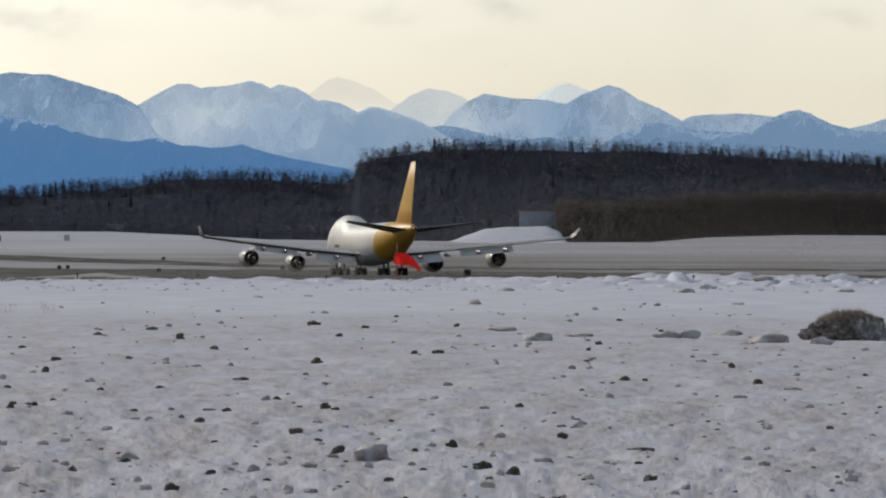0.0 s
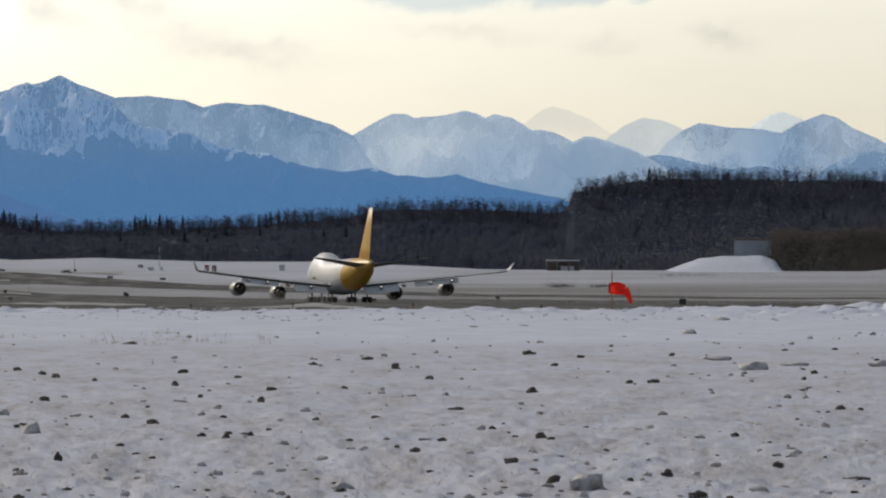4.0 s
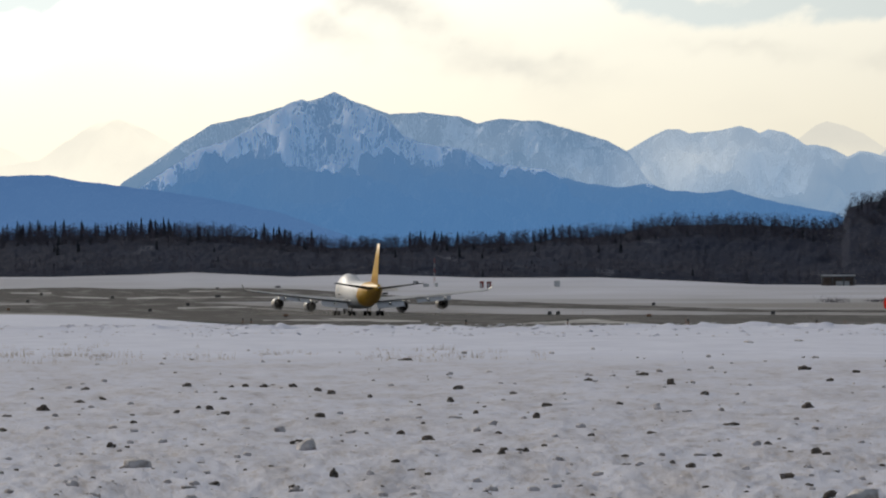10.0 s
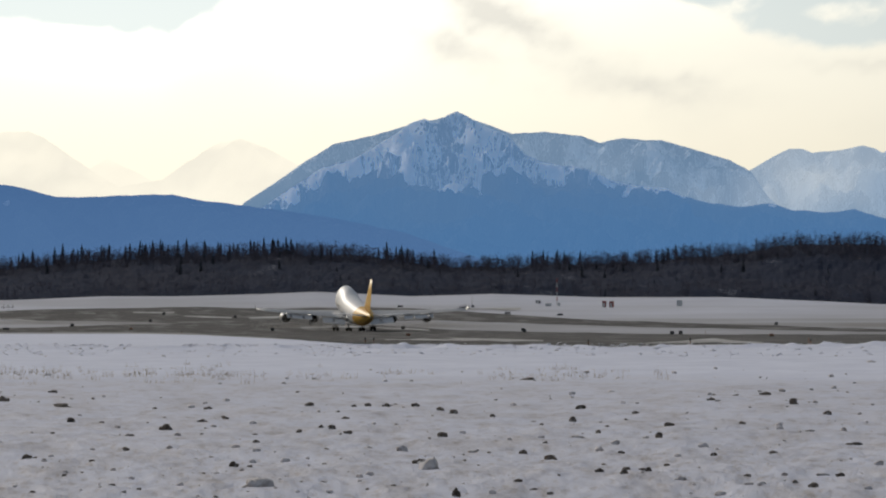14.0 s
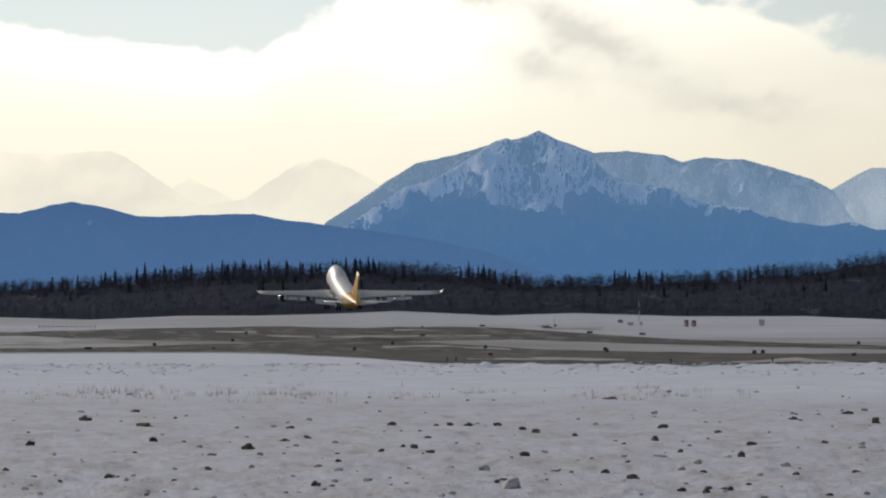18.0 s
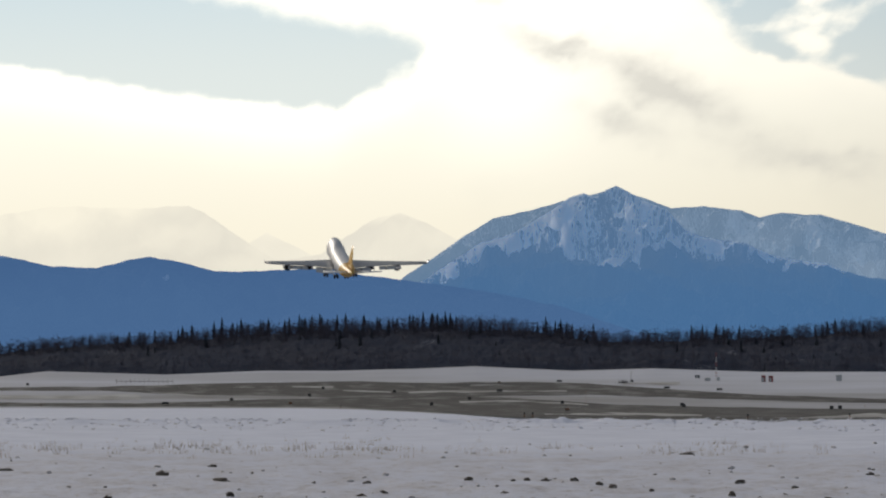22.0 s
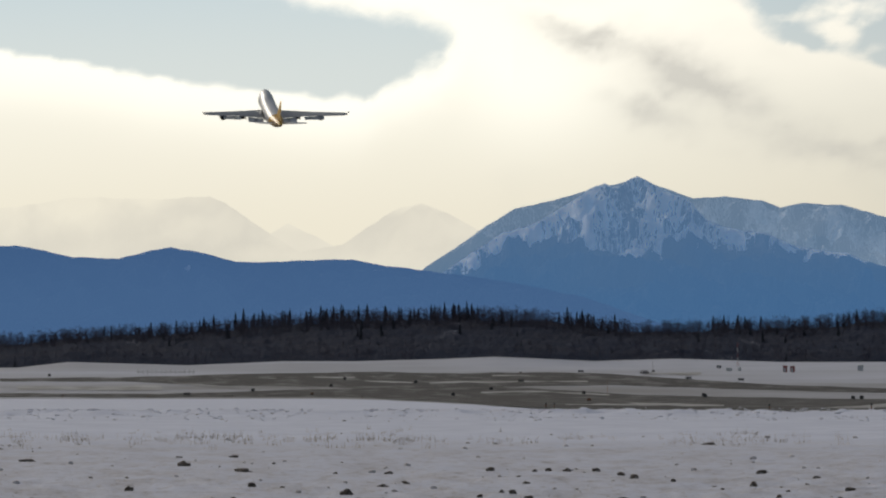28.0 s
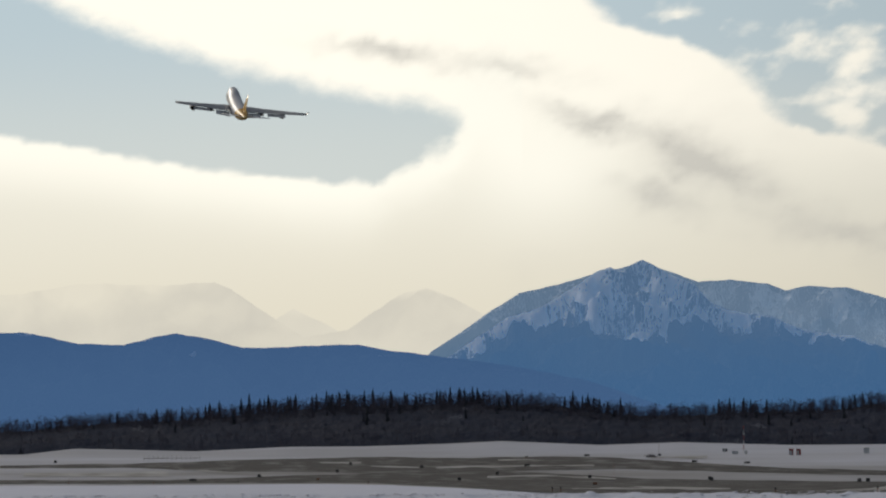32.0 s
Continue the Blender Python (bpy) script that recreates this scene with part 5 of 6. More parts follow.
black_one = taxi_sign(1.0, 0.8, BLACK, "dark airfield guidance sign seen from behind")
wide_one = taxi_sign(2.0, 0.6, BLACK, "wide dark airfield guidance sign seen from behind")
orange_one = taxi_sign(0.9, 0.5, ORANGE, "weathered orange airfield sign")
for proto, at in ((black_one, ((867, 579), (652, 573), (864, 577), (355, 553), (229, 547), (67, 568), (1128, 583), (1143, 582.5), (1523, 583), (-293, 540), (1850, 593), (421, 576), (205, 560), (488, 566), (1312, 566))),
                  (wide_one, ((-50, 574), (647, 534), (541, 551), (837, 546), (930, 549))), (orange_one, ((1304, 587), (661, 586), (171, 574)))):
    for i, (u, v) in enumerate(at):
        t = proto if i == 0 else copy_thing(proto, Matrix())
        stand(t, u, v)


def edge_light():
    root = new("runway_light")
    tagged(root, "small runway edge light on a stem", "runway light", "runway edge lights")
    part("stem", tube((0, 0, -0.1), (0, 0, 0.55), 0.06), ORANGE, root)
    part("lamp_head", tube((0, 0, 0.55), (0, 0, 0.8), 0.13, 0.09), BLACK, root)
    return root


light = edge_light()
for i, u in enumerate((-270, -120, 30, 260, 585, 600, 980, 1160, 1373, 1600, 1780, 2010, 2250, 2480)):
    t = light if i == 0 else copy_thing(light, Matrix())
    stand(t, u, float(np.interp(u, (-300, 250, 560, 1200, 2500), (577, 579, 597, 603, 606))))


def marker_stake(u, v, h, colour, label):
    root = new("marker_stake")
    tagged(root, label, "snow stake", "snow stakes")
    d = stand(root, u, v)
    part("rod", tube((0, 0, -0.2), (0, 0, h * d / LENS), 0.045, 0.03, 8), colour, root)


for u, v, h in ((-269, 577, 9), (1369, 607, 15), (1650, 603, 8), (694, 574, 26), (1187, 583, 9), (1772, 583, 24)):
    marker_stake(u, v, h, ORANGE, "thin orange marker stake in the snow")


def mast():
    root = new("antenna_mast")
    p, d = spot(924, 531)
    root.location = p
    tagged(root, "red and white lattice antenna mast with a small cabinet", "antenna mast")
    h = 50 * d / LENS
    for k in range(6):
        bm = bmesh.new()
        for a in range(3):
            x, y = 0.28 * math.cos(a * 2.094), 0.28 * math.sin(a * 2.094)
            tube((x, y, h * k / 6), (x, y, h * (k + 1) / 6), 0.035, 0.035, 6, bm)
            x2, y2 = 0.28 * math.cos(a * 2.094 + 2.094), 0.28 * math.sin(a * 2.094 + 2.094)
            for j in range(3):
                tube((x, y, h * (k + j / 3) / 6), (x2, y2, h * (k + (j + 1) / 3) / 6), 0.02, 0.02, 5, bm)
        part("mast_section", bm, RED if k % 2 else OFFWHITE, root, "red section" if k % 2 else "white section")
    part("cabinet", box(0.9, 0.7, 1.5, (0.9, 0, -0.1), 0.04), OFFWHITE, root, "white equipment cabinet")


def pole(u, v, h):
    root = new("thin_pole")
    d = stand(root, u, v)
    tagged(root, "thin dark pole on the snow", "pole")
    part("shaft", tube((0, 0, -0.2), (0, 0, h * d / LENS), 0.07, 0.05, 8), STEEL, root)
    part("foot_box", box(1.0, 0.6, 0.9, (0.3, 0, -0.1), 0.04), BLACK, root)


def shelter(u, v, w, h, mat, name, label, stripe=None):
    root = new(name)
    d = stand(root, u, v)
    k = d / LENS
    tagged(root, label, "equipment shelter")
    body = part("body", box(w * k, 2.0, h * k, (0, 0, -0.1), 0.05), mat, root)
    part("roof", box(w * k + 0.3, 2.3, 0.18, (0, 0, h * k - 0.1), 0.03), OFFWHITE if stripe is None else mat, root)
    part("door", box(min(0.9, w * k * 0.4), 0.06, h * k * 0.7, (-w * k * 0.1, -1.02, 0), 0.01), OFFWHITE if stripe is None else stripe, root)
    if stripe is not None:
        for s in (-1, 1):
            part("stripe", box(w * k * 0.12, 0.05, h * k * 0.9, (s * w * k * 0.44, -1.02, 0), 0.01), stripe, root, "white stripe")


mast()
pole(774, 533, 20)
shelter(1008, 533, 8, 11, RED, "red_shelter", "small red and white equipment shelter", OFFWHITE)
shelter(1021, 533, 8, 11, RED, "red_shelter", "small red equipment shelter beside its twin")
shelter(891, 526, 8, 5, STEEL, "grey_cabinet", "low grey equipment cabinet in snow")
shelter(909, 531, 10, 5, OFFWHITE, "white_cabinet", "low white equipment cabinet in snow")
shelter(1141, 531, 10, 10, OFFWHITE, "white_shelter", "pale equipment shelter on the snow")
shelter(540, 535, 5, 3, ORANGE, "orange_lamp_box", "small orange box at the taxiway")


def approach_array():
    p, d = spot(-87, 535)
    k = d / LENS
    root = new("localizer_antenna")
    root.matrix_world = Matrix.Translation(p)
    tagged(root, "row of thin grey antenna frames on the snow", "antenna array")
    part("rail", box(102 * k, 0.12, 0.14, (0, 0, 0.6)), STEEL, root)
    for i in range(13):
        x = (i - 6) * 8.2 * k
        a = part("antenna", tube((x, 0, -0.1), (x, 0, 8 * k), 0.08, 0.06, 6), STEEL, root)
        part("dipole", box(3.0 * k, 0.12, 0.16, (x, 0, 7.4 * k)), OFFWHITE, a)


approach_array()


def airfield_building():
    d = 3060.0
    k = d / LENS
    root = new("metal_building")
    u = 1974.0
    root.matrix_world = Matrix.Translation((d * math.sin(u / LENS), d * math.cos(u / LENS), far_z(501, d) - 0.5)) @ Matrix.Rotation(-u / LENS, 4, "Z")
    tagged(root, "low blue-grey metal building with a brown roof on a snow rise", "building")
    wall = part("wall", box(66 * k, 12, 27 * k, (0, 0, 0), 0.06), SIDING, root)
    bm = box(70 * k, 13, 1.0, (0, 0, 27 * k), 0.05)
    part("roof", bm, ROOF, root)
    for i in range(3):
        part("roller_door", box(14 * k, 0.1, 18 * k, ((i - 1) * 20 * k, -6.04, 0), 0.02), SIDING, wall)
    part("annex", box(26 * k, 10, 33 * k, (44 * k, 4, 0), 0.06), ROOF, root, "brown annex")
    # the snow rise under it
    us, ds = np.linspace(1805, 2030, 50), np.linspace(2960, 3145, 18)
    uu, dd = np.meshgrid(us, ds)
    s = np.clip((dd - 2960) / 80, 0, 1)
    v = np.interp(us, (1805, 1825, 1850, 1880, 1920, 1990, 2012, 2030), (535, 529, 518, 509, 505, 503, 512, 536))[None] + 3.0 * fbm(uu, dd, 34, 4, 9)
    low = base_z(dd, uu) - 0.3
    z = low + np.maximum(0, far_z(v, dd) - low) * s * s * (3 - 2 * s)
    verts = np.stack([dd * np.sin(uu / LENS), dd * np.cos(uu / LENS), z], -1).reshape(-1, 3)
    tagged(new("snow_rise", mesh_of("snow_rise", verts, grid_faces(len(ds), len(us)), GROUND, True)), "snow-covered rise in front of a building", "snow bank", kind="structure")


airfield_building()


def open_shed():
    d = 3050.0
    k = d / LENS
    u = 1638.0
    root = new("open_shed")
    root.matrix_world = Matrix.Translation((d * math.sin(u / LENS), d * math.cos(u / LENS), float(base_z(d, u)))) @ Matrix.Rotation(-u / LENS, 4, "Z")
    tagged(root, "open-sided pale metal shed on posts at the wood's edge", "shed")
    part("roof", box(60 * k, 8, 0.5, (0, 0, 17 * k), 0.05), OFFWHITE, root, "pale flat roof")
    for x in (-28, -10, 10, 28):
        part("post", tube((x * k, -3.5, -0.3), (x * k, -3.5, 17 * k), 0.3, 0.3, 8), STEEL, root)
    part("back_wall", box(58 * k, 0.2, 15 * k, (0, 3.5, 0)), ROOF, root)
    part("container", box(24 * k, 3, 8 * k, (8 * k, 0, 0), 0.05), OFFWHITE, root, "white container")


open_shed()

# ---- clods, snow chunks, brush ----


def lump(seed, flat=0.7, cuts=2):
    """A broken clod: a few rough pieces grown together."""
    g = random.Random(seed * 13 + 5)
    bm = bmesh.new()
    for k in range(1 if cuts > 3 else 4):
        r = 0.5 if k == 0 else g.uniform(0.16, 0.30)
        at = Vector((0, 0, 0)) if k == 0 else Vector((g.uniform(-0.5, 0.5), g.uniform(-0.4, 0.4), g.uniform(-0.28, 0.12)))
        got = bmesh.ops.create_icosphere(bm, subdivisions=cuts if k == 0 else 1, radius=r)["verts"]
        for v in got:
            n1 = noise.fractal(v.co / r * 1.3 + Vector((seed * 7.1, k * 3.3, 0)), 0.7, 2.0, 4)
            n2 = noise.cell(v.co / r * 1.7 + Vector((k * 1.9, seed * 3.7, 0)))
            v.co = v.co * (1 + 0.55 * n1 + 0.30 * n2) + at
            v.co.z = v.co.z * flat + flat * 0.26
    return bm


def shape_set(name, mat, flat, n):
    out = []
    for k in range(n):
        bm = lump(k + len(name) * 3, flat, 2)
        me = bpy.data.meshes.new(name)
        bm.to_mesh(me)
        bm.free()
        me.materials.append(mat)
        me.polygons.foreach_set("use_smooth", np.full(len(me.polygons), True))
        out.append(me)
    return out


DARK, PALE = shape_set("dirt_clod", CLOD, 0.75, 8), shape_set("snow_chunk", ICE, 0.8, 6)


def put_lump(shapes, i, u, v, w, h, label, category, group):
    p, d = spot(u, v)
    k = d / LENS
    ob = new(shapes[0].name.split(".")[0], shapes[i % len(shapes)])
    ob.matrix_world = Matrix.LocRotScale(p - Vector((0, 0, 0.20 * h * k)), Euler((0, 0, i * 2.4)), (w * k, w * k * 1.2, h * k * 1.55))
    return tagged(ob, label, category, group)


big_dark = ((1584, 741, 17, 15), (1801, 727, 16, 10), (1577, 680, 17, 10), (1341, 708, 12, 15), (1448, 775, 27, 9), (1623, 697, 13, 8), (1293, 690, 17, 8), (874, 661, 15, 7), (232, 750, 18, 16), (684, 810, 19, 16),
            (-57, 700, 16, 13), (46, 709, 24, 9), (306, 709, 13, 8), (1623, 906, 26, 18), (1878, 938, 30, 20), (1933, 946, 15, 22), (1823, 890, 18, 20), (-330, 690, 22, 8), (745, 870, 11, 20), (2118, 668, 10, 7), (2160, 890, 40, 9), (2065, 724, 9, 8))
big_pale = ((1680, 915, 52, 40), (2238, 698, 36, 20), (2203, 699, 40, 16), (2313, 690, 38, 15), (2393, 707, 60, 26), (1970, 703, 42, 20), (2473, 707, 36, 18), (2050, 697, 40, 10), (700, 822, 34, 26), (650, 786, 20, 14), (1910, 684, 40, 10), (1250, 905, 30, 16), (400, 860, 40, 22))
clods_west = ((35, 683), (212, 709), (296, 736), (337, 732), (468, 756), (622, 708), (589, 708), (565, 708), (674, 708), (487, 711), (967, 712), (997, 759), (865, 791), (720, 764), (549, 734), (507, 748), (555, 757), (527, 749), (64, 737), (-100, 809), (-196, 791), (952, 734), (742, 724), (717, 716), (1062, 719), (1252, 737), (1307, 789), (1197, 701), (162, 784), (352, 819), (102, 804), (-13, 797), (-153, 739), (1037, 791), (1122, 749), (810, 729))
clods_middle = ((391, 778), (913, 798), (1426, 833), (1513, 811), (1669, 683), (1755, 730), (1403, 723), (1104, 767), (999, 826), (1086, 831), (1046, 823), (856, 850), (1619, 836), (1201, 798), (536, 883), (674, 888))
clods_east = ((1831, 679), (1823, 720), (1598, 833), (1943, 829), (2083, 712), (1378, 850), (1398, 940), (1758, 896), (2130, 772), (2363, 781), (2173, 955), (1153, 935), (1548, 874), (2493, 857), (2553, 760), (2318, 754), (1328, 968), (1043, 836), (1713, 958), (2018, 877))
for i, (u, v) in enumerate(clods_west + clods_middle + clods_east):
    w = (8 + 0.028 * (v - 650)) * rng.uniform(0.75, 1.35)
    put_lump(DARK, i * 3 + 1, u, v, w, w * rng.uniform(0.65, 1.0), "dark clod of frozen dirt lying on snow", "dirt clod", "dirt clods on the snow")
for i, (u, v, w, h) in enumerate(big_dark):
    put_lump(DARK, i, u, v, w, h, "dark clod of frozen dirt lying on snow", "dirt clod", "dirt clods on the snow")
for i, (u, v, w, h) in enumerate(big_pale):
    put_lump(PALE, i, u, v, w, h, "grey chunk of dirty snow lying on snow", "snow chunk", "snow chunks on the field")
bank_blocks = ((1918, 618, 24, 9), (2168, 609, 30, 9), (2233, 619, 26, 10), (2273, 615, 26, 12), (2373, 610, 30, 10), (1863, 642, 26, 10), (2455, 612, 34, 9), (2520, 617, 22, 8), (2090, 606, 40, 9), (2330, 640, 18, 7), (1570, 628, 16, 6), (1480, 632, 14, 5))
for i, (u, v, w, h) in enumerate(bank_blocks):
    put_lump(PALE, i + 3, u, v, w, h, "broken block of ploughed snow on the bank", "snow chunk", "snow chunks on the bank")
for i in range(150):
    u, v = rng.uniform(-420, 2640), 1000 - 345 * rng.random() ** 0.8
    near = (v - 640) / 350
    w = (4 + 8 * near) * rng.uniform(0.5, 1.5)
    if rng.random() < 0.62:
        put_lump(DARK, i, u, v, w, w * rng.uniform(0.35, 0.8), "small dark clod of frozen dirt on snow", "dirt clod", "dirt clods on the snow")
    else:
        put_lump(PALE, i, u, v, w * 1.7, w * rng.uniform(0.5, 0.9), "small grey chunk of dirty snow", "snow chunk", "snow chunks on the field")


def crumbs(name, count, mat, v0, v1, s0, s1, label, category, power=1.0, flat=0.7):
    shapes = []
    for k in range(6):
        bm = lump(k + 50, flat, 2)
        bm.verts.ensure_lookup_table()
        v = np.array([q.co[:] for q in bm.verts])
        f = np.array([[q.index for q in p.verts] for p in bm.faces])
        bm.free()
        shapes.append((v, f))
    rows = []
    for i in range(count):
        u, v = rng.uniform(-450, 2680), v0 + (v1 - v0) * rng.random() ** power
        d = LENS * EYE / (v - LEVEL)
        x, y = d * math.sin(u / LENS), d * math.cos(u / LENS)
        rows.append((x, y, 0.0, d / LENS * (s0 + (s1 - s0) * rng.random() ** 3) * (0.5 + 0.9 * (v - 600) / 400), rng.random() * 6.3, int(rng.integers(99))))
    z = ground_z(np.array([r[0] for r in rows]), np.array([r[1] for r in rows]))
    rows = [(r[0], r[1], float(zz) - 0.12 * r[3], *r[3:]) for r, zz in zip(rows, z)]
    scatter(name, shapes, rows, mat, label, category, True)


crumbs("dirt_crumbs", 800, CLOD, 640, 1000, 1.5, 9, "scattered small crumbs of dirt on snow", "dirt crumbs")
crumbs("snow_crumbs", 1000, ICE, 640, 1000, 2, 17, "scattered lumps of dirty snow", "snow lumps", flat=0.8)
crumbs("bank_lumps", 300, ICE, 598, 620, 4, 12, "broken lumps of ploughed snow on the bank", "snow lumps", flat=0.6)


def windrow(count):
    """Rough lumps of ploughed snow in uneven rows along the runway's bank."""
    shapes = []
    for k in range(8):
        bm = lump(k + 90, 0.55, 2)
        bm.verts.ensure_lookup_table()
        v = np.array([q.co[:] for q in bm.verts]) * (1.35, 1.0, 1.0)
        f = np.array([[q.index for q in p.verts] for p in bm.faces])
        bm.free()
        shapes.append((v, f))
    us = rng.uniform(-450, 2680, count)
    pick = rng.random(count)
    vs = np.where(pick < 0.45, 601 + rng.normal(0, 1.6, count), np.where(pick < 0.85, 607.5 + rng.normal(0, 2.8, count), 613 + rng.normal(0, 3, count)))
    dense = fbm(us, vs * 4, 90, 3, 51)
    rows = []
    for i in range(count):
        if dense[i] < -0.4 or vs[i] < 596.5:
            continue
        east = min(1.0, max(0.0, (us[i] - 1700) / 500))
        d = LENS * EYE / (vs[i] - LEVEL)
        s = d / LENS * (2.2 + 6 * rng.random() ** 2) * (1 + 0.2 * east)
        x, y = d * math.sin(us[i] / LENS), d * math.cos(us[i] / LENS)
        rows.append((x, y, float(ground_z(x, y)) - 0.16 * s, s, rng.normal() * 0.2, int(rng.integers(99))))
    scatter("ploughed_windrow", shapes, rows, PLOUGHED, "rough windrow of ploughed snow along the runway", "snow lumps", True)


windrow(3600)


def grass_tuft(g, n=7):
    v, f = [], []
    for k in range(n):
        a, l = g.uniform(0, 6.3), g.uniform(0.10, 0.42)
        i = len(v)
        w = 0.013
        bx = g.normal() * 0.22
        v.extend([(bx - w, 0, 0), (bx + w, 0, 0), (bx + math.cos(a) * l * 0.14, math.sin(a) * l * 0.14, l)])
        f.append((i, i + 1, i + 2))
    return np.array(v), np.array(f)


tufts = [grass_tuft(np.random.default_rng(300 + k)) for k in range(6)]
rows = []
for i in range(560):
    u, v = rng.uniform(-450, 1120), rng.normal(653, 6)
    if fbm(np.array(u), np.array(3.0), 55, 3, 71) < rng.uniform(-0.5, 0.35):
        continue
    d = LENS * EYE / (v - LEVEL)
    x, y = d * math.sin(u / LENS), d * math.cos(u / LENS)
    if rng.random() < 0.9:
        rows.append((x, y, float(ground_z(x, y)), rng.uniform(0.5, 1.4), rng.random() * 6, i))
scatter("dry_grass", tufts, rows, STRAW, "sparse dry grass stalks poking out of the snow", "dry grass")


def brush_heap():
    """A snow-dusted heap of brush and dirt."""
    p, d = spot(2525, 699)
    k = d / LENS
    root = new("brush_heap")
    root.location = p
    tagged(root, "heap of brown brush and dirt, dusted with snow", "brush heap")
    bm = bmesh.new()
    bmesh.ops.create_icosphere(bm, subdivisions=5, radius=0.5)
    for v in bm.verts:
        v.co *= 1 + 0.26 * noise.fractal(v.co * 3.4, 0.8, 2.0, 3) + 0.12 * noise.fractal(v.co * 13, 0.8, 2.0, 3)
        v.co.z = v.co.z * 0.95 + 0.04
    bmesh.ops.scale(bm, vec=(150 * k, 120 * k, 85 * k), verts=bm.verts)
    part("mound", bm, HEAP, root, "clumped dirt mound")
    g = np.random.default_rng(9)
    v, f = [], []
    for i in range(2600):
        a, r = g.uniform(0, 6.3), g.uniform(0, 1) ** 0.5
        x, y = math.cos(a) * r * 72 * k, math.sin(a) * r * 60 * k
        z = 52 * k * math.sqrt(max(0, 1 - r * r)) * 0.95
        j = len(v)
        t = g.normal(size=3) * 0.10
        v.extend([(x - 0.012, y, z), (x + 0.012, y, z), (x + t[0], y + t[1], z + abs(t[2]) + 0.06)])
        f.append((j, j + 1, j + 2))
    part("twig_tangle", mesh_of("twig_tangle", np.array(v), np.array(f), DRY), DRY, root, "thin brown twigs")


brush_heap()


def debris(u, v, w, h):
    """Low dark pile of brush far off on the snow."""
    p, d = spot(u, v)
    k = d / LENS
    g = np.random.default_rng(int(u))
    vs, f = [], []
    for i in range(260):
        x, z = g.normal() * w * 0.3 * k, abs(g.normal()) * h * 0.35 * k
        a = g.normal(size=3) * h * 0.35 * k
        j = len(vs)
        vs.extend([(x, 0, z), (x + 0.12, g.normal() * 0.4, z), (x + a[0] * 2, a[1], z + abs(a[2]))])
        f.append((j, j + 1, j + 2))
    ob = new("brush_pile", mesh_of("brush_pile", np.array(vs), np.array(f), TWIG))
    ob.location = p
    tagged(ob, "low dark pile of bare brush on the snow", "brush pile")


debris(1630, 560, 44, 10)
debris(1705, 559, 34, 6)
debris(1850, 540, 120, 6)
debris(760, 536, 16, 6)

# ---- snow blown up by the engines ----


def flakes(name, count, centre, spread, low, size, seed, label):
    """Fine airborne snow: tiny loose crystals in a thin cloud."""
    g = np.random.default_rng(seed)
    p = g.normal(size=(count, 3)) * spread + centre
    p[:, 2] = low + np.abs(p[:, 2] - low)
    tri = g.normal(size=(count, 3, 3)) * size + p[:, None]
    return tagged(new(name, mesh_of(name, tri.reshape(-1, 3), np.arange(count * 3).reshape(-1, 3), FLAKE)), label, "blown snow", kind="stuff")


WAKES = [flakes("blown_snow", 15000, (x, -26, 0.4), (4.2, 26, 1.3), 0.1, 0.026, 60 + i, "thin cloud of snow blown up behind the engines") for i, x in enumerate((-22, -14, 14, 22))]
VEIL = flakes("blown_snow_veil", 330000, (0, 0, 4.0), (44, 60, 10.0), 0.2, 0.034, 70, "faint drifting veil of blown snow over the runway")

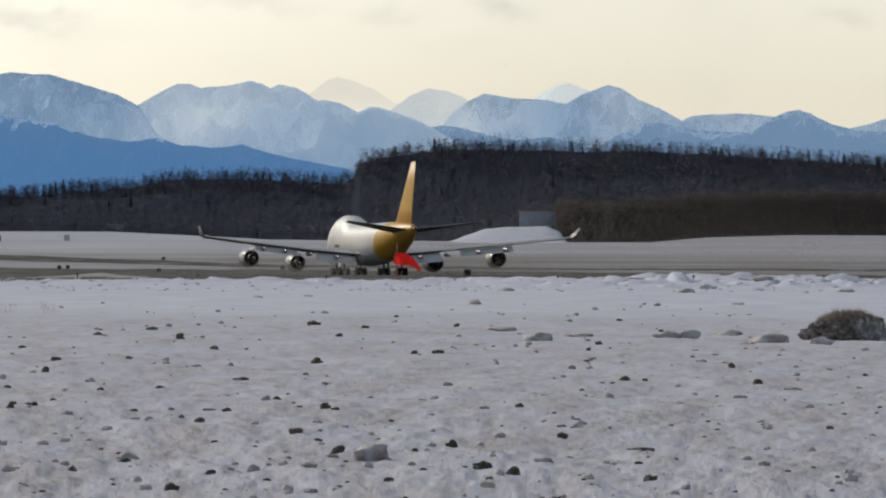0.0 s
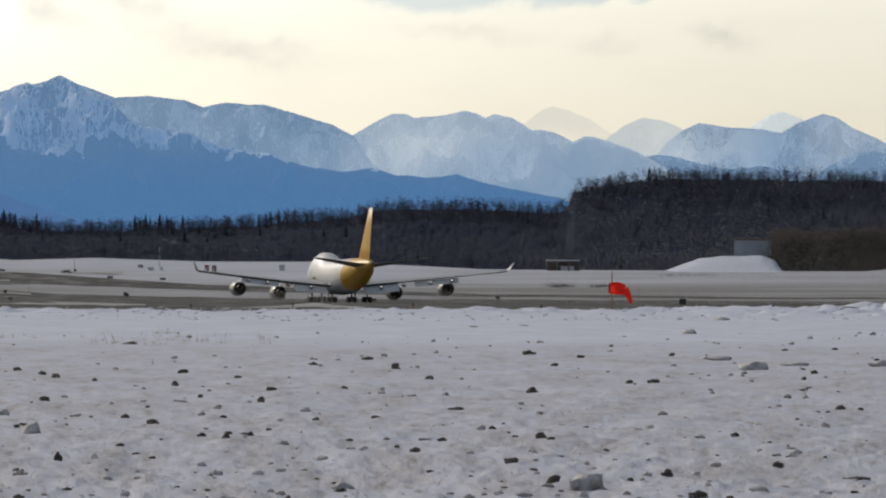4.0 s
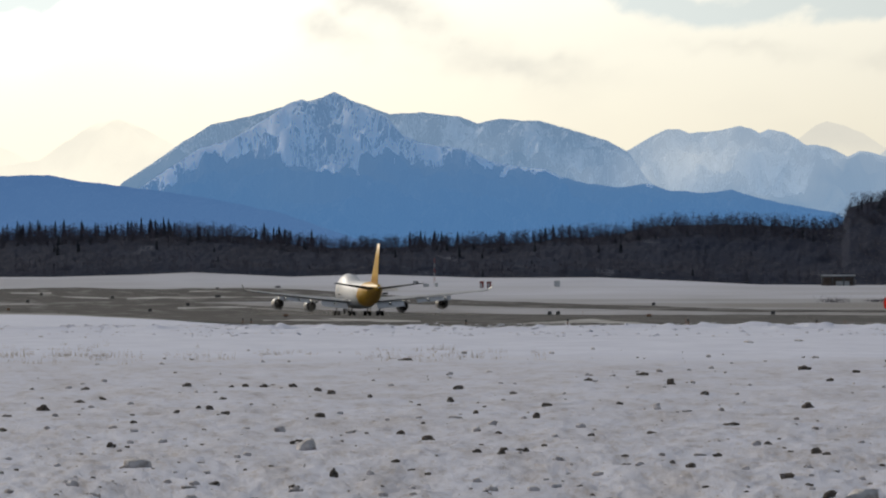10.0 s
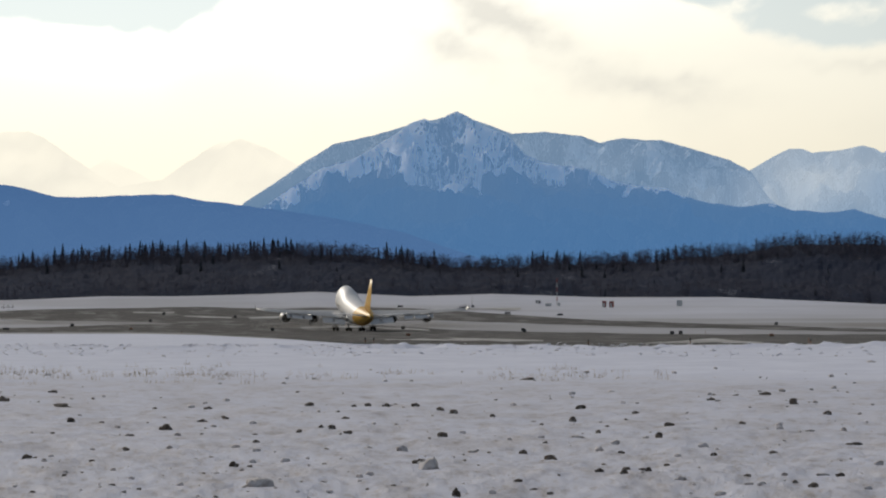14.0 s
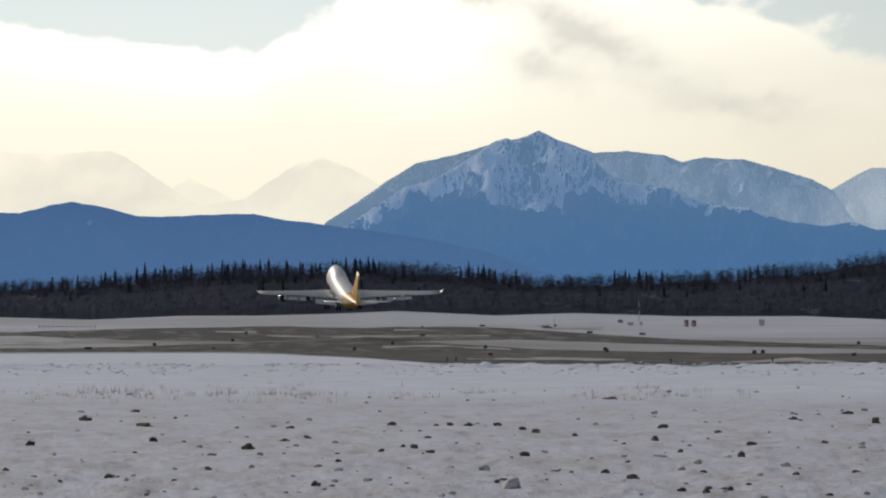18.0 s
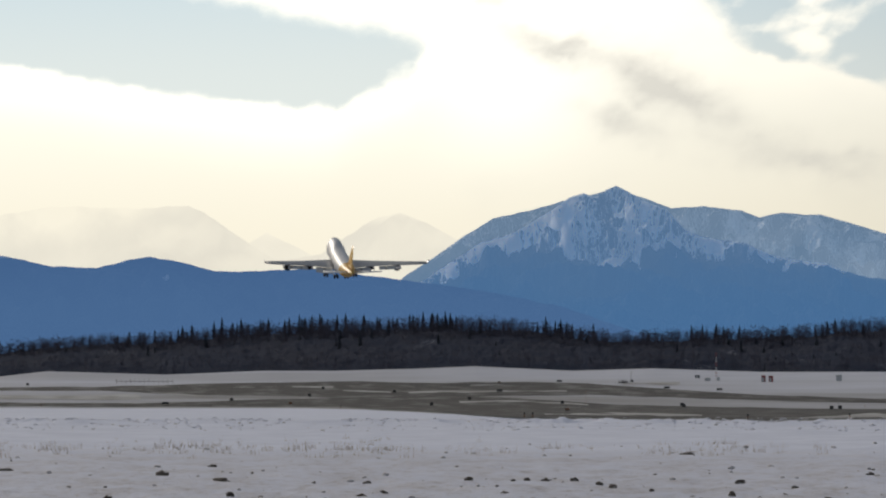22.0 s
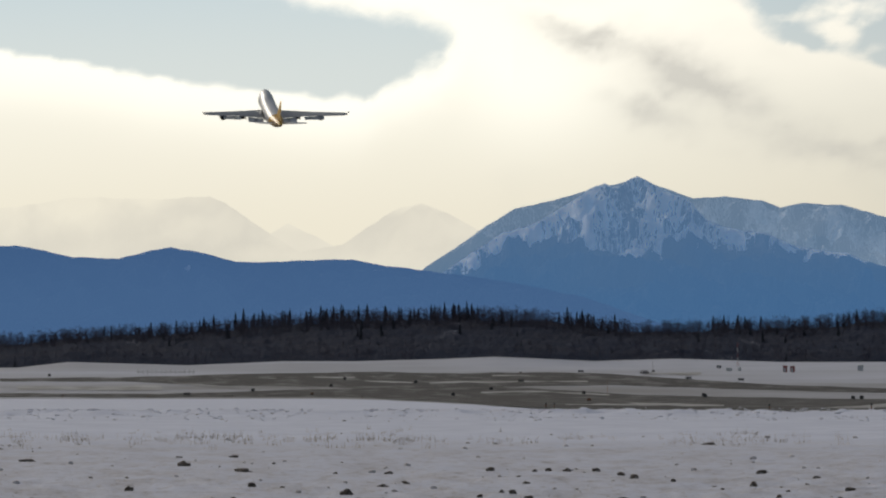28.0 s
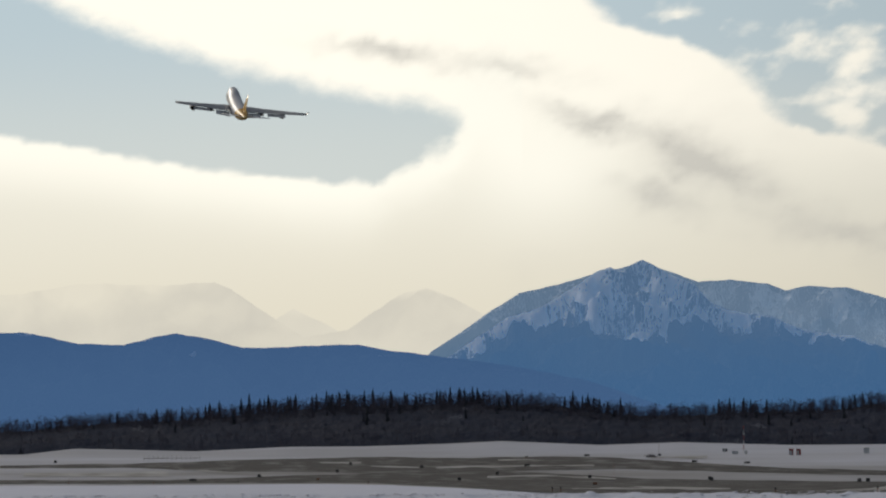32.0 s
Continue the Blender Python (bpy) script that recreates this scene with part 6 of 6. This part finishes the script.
# ---- what moves ----
PLANE_ROWS = [
    (0.0, 157.09, 1285.0, -0.10, 0.00, 0.00, 3.30),
    (0.5, 154.75, 1317.0, -0.14, 0.00, 0.00, 3.33),
    (1.0, 152.42, 1349.0, -0.17, 0.00, 0.00, 3.37),
    (1.5, 150.12, 1381.0, -0.21, 0.00, 0.00, 3.40),
    (2.0, 147.84, 1413.0, -0.25, 0.00, 0.00, 3.43),
    (2.5, 145.82, 1441.5, -0.28, 0.00, 0.00, 3.47),
    (3.0, 143.83, 1470.0, -0.31, 0.00, 0.00, 3.50),
    (3.5, 141.49, 1503.6, -0.35, 0.00, 0.00, 3.53),
    (5.5, 132.38, 1638.0, -0.42, 0.00, 0.00, 3.67),
    (6.0, 130.19, 1671.3, -0.44, 0.00, 0.00, 3.70),
    (6.5, 128.00, 1704.7, -0.45, 0.00, 0.00, 3.73),
    (7.0, 125.85, 1738.0, -0.47, 0.00, 0.00, 3.77),
    (7.5, 123.58, 1773.5, -0.49, 0.00, 0.00, 3.80),
    (8.0, 121.33, 1809.0, -0.50, 0.00, 0.00, 3.83),
    (8.5, 119.11, 1844.5, -0.52, 0.00, 0.00, 3.87),
    (9.0, 116.92, 1880.0, -0.54, 0.28, 0.00, 3.90),
    (9.5, 114.57, 1918.5, -0.43, 0.74, 0.00, 3.94),
    (10.0, 112.25, 1957.0, -0.31, 1.20, 0.00, 3.98),
    (10.5, 109.96, 1995.5, -0.20, 1.75, 0.00, 4.01),
    (11.0, 107.70, 2034.0, -0.03, 2.30, 0.00, 4.05),
    (11.5, 105.30, 2075.5, 0.16, 3.10, 0.00, 4.09),
    (12.0, 102.93, 2117.0, 0.34, 3.90, 0.00, 4.12),
    (12.5, 100.60, 2158.5, 0.43, 4.60, 0.00, 4.16),
    (13.0, 98.30, 2200.0, 0.51, 5.30, 0.00, 4.20),
    (13.5, 96.03, 2241.7, 0.79, 5.93, 0.00, 4.31),
    (14.0, 93.80, 2283.3, 1.14, 6.57, 0.00, 4.43),
    (14.5, 91.53, 2325.0, 1.49, 7.20, 0.00, 4.54),
    (16.5, 83.08, 2490.0, 6.88, 9.40, 0.00, 5.00),
    (17.0, 80.79, 2532.0, 9.08, 9.80, 0.00, 5.03),
    (17.5, 78.54, 2574.0, 11.79, 10.20, 0.00, 5.05),
    (18.0, 76.04, 2616.0, 14.62, 10.60, 0.00, 5.08),
    (18.5, 74.13, 2658.0, 17.70, 11.00, 0.00, 5.11),
    (19.0, 71.36, 2700.0, 21.88, 11.40, 0.00, 5.13),
    (19.5, 68.78, 2742.5, 25.88, 11.50, 0.00, 5.16),
    (20.0, 66.20, 2785.0, 30.73, 11.60, 0.00, 5.19),
    (20.5, 63.84, 2827.5, 34.75, 11.70, 0.00, 5.21),
    (21.0, 61.21, 2870.0, 39.26, 11.80, 0.00, 5.24),
    (21.5, 58.40, 2912.5, 44.21, 11.85, 0.00, 5.27),
    (22.0, 55.73, 2955.0, 49.02, 11.90, 0.00, 5.29),
    (22.5, 53.40, 2997.5, 53.64, 11.95, 0.00, 5.32),
    (23.0, 51.08, 3040.0, 58.43, 12.00, 0.00, 5.35),
    (23.5, 48.26, 3062.5, 63.29, 12.22, 0.00, 5.37),
    (24.0, 45.19, 3085.0, 68.46, 12.44, 0.00, 5.40),
    (24.5, 42.42, 3107.5, 73.52, 12.66, 0.00, 5.44),
    (25.0, 38.81, 3130.0, 79.75, 12.88, 0.00, 5.48),
    (25.5, 36.04, 3162.5, 85.73, 13.10, 0.00, 5.51),
    (27.5, 26.34, 3292.5, 109.10, 13.98, 0.00, 5.66),
    (28.0, 23.69, 3325.0, 115.17, 14.20, 0.00, 5.70),
    (28.5, 21.86, 3363.1, 120.75, 14.20, 0.17, 5.64),
    (29.0, 19.61, 3401.2, 127.31, 14.20, 0.33, 5.58),
    (29.5, 17.36, 3439.4, 133.69, 14.20, 0.50, 5.51),
    (30.0, 15.42, 3477.5, 140.16, 14.20, 1.50, 5.45),
    (30.5, 13.13, 3515.6, 146.54, 14.20, 2.75, 5.39),
    (31.0, 11.25, 3553.8, 153.61, 14.20, 4.00, 5.33),
    (31.5, 9.25, 3591.9, 161.03, 14.20, 4.80, 5.26),
    (32.0, 7.72, 3630.0, 168.21, 14.20, 5.60, 5.20),
]


def motions():
    rows = [(t, Matrix.Translation((x, y, z)) @ Matrix.Rotation(radians(h), 4, "Z") @ Matrix.Rotation(radians(p), 4, "X") @ Matrix.Rotation(radians(b), 4, "Y")) for t, x, y, z, p, b, h in PLANE_ROWS]
    walk(JET, rows)
    for piece, at, side in FLEX:
        hinge = Matrix.Translation((side * 3.0, 0, 3.5))
        steps = []
        for t, a in ((0, 0), (8.5, 0), (11, 0.9), (13, 1.5), (14.5, 1.9), (17, 2.4), (32, 2.6)):
            bend = hinge @ Matrix.Rotation(radians(-a * side), 4, "Y") @ hinge.inverted()
            steps.append((t, bend @ Matrix.Translation(at)))
        walk(piece, steps)
    for leg, at, name in GEARS:
        side = -1 if at[0] < 0 else 1
        swing = {"nose_gear": (95, 0), "wing_gear": (0, 88 * side), "body_gear": (80, 0)}[name]
        steps = []
        for t, f, low in ((0, 0, 0), (9, 0, 0), (12, 0, 0.8), (14.5, 0, 1.0), (23.4, 0, 1.0), (24.2, 0.25, 0.9), (25.0, 0.6, 0.5), (25.8, 0.9, 0.1), (26.6, 1, 0), (32, 1, 0)):
            steps.append((t, pose(at[0], at[1], at[2] + f * 0.9 - low, swing[0] * f, swing[1] * f, 0)))
        walk(leg, steps)
    for i, piece in enumerate(SOCK):
        steps = []
        for k in range(65):
            t = k * 0.5
            m = pose(0, 0, 0, 0, 0, -6)
            fall = float(np.interp(t, (0, 1, 2, 3, 6, 7, 8, 9, 12), (36, 46, 54, 58, 64, 53, 42, 34, 46))) + (0 if t < 10 else 8 * math.sin(t * 1.05))
            for j in range(i + 1):
                turn = (2, 7, fall * 0.72, fall * 0.28)[j] + 1.5 * math.sin(t * 4.7 + j)
                m = m @ pose(SEG if j else 0, 0, 0, 0, turn, 3 * math.sin(t * 1.7 - j))
            steps.append((t, m))
        walk(piece, steps)
    for piece in WAKES:
        ground = [(t, pose(x, y, z, 0, 0, h)) for t, x, y, z, p, b, h in PLANE_ROWS if t <= 14.5]
        x, y = ground[-1][1].translation[:2]
        for t, dy, dz in ((16.5, 120, 1.0), (18, 160, 0.4), (20, 175, -1.5), (24, 180, -5.0), (32, 182, -9.0)):
            ground.append((t, pose(x - 0.06 * dy, y + dy, 0.75 + 0.012 * dy + dz, 0, 0, 3.9)))
        walk(piece, ground)
    walk(VEIL, [(t, pose(230 + 3.5 * t, 1420, 0.0 - 0.05 * t * t)) for t in (0, 2, 4, 6, 8, 12, 20, 32)])
    walk(SKYSHEET, [(0, pose(0, 0, 0, 0, 0, 0.20)), (25, pose(0, 0, 0, 0, 0, 0)), (32, pose(0, 0, 0, 0, 0, -0.06))])


motions()
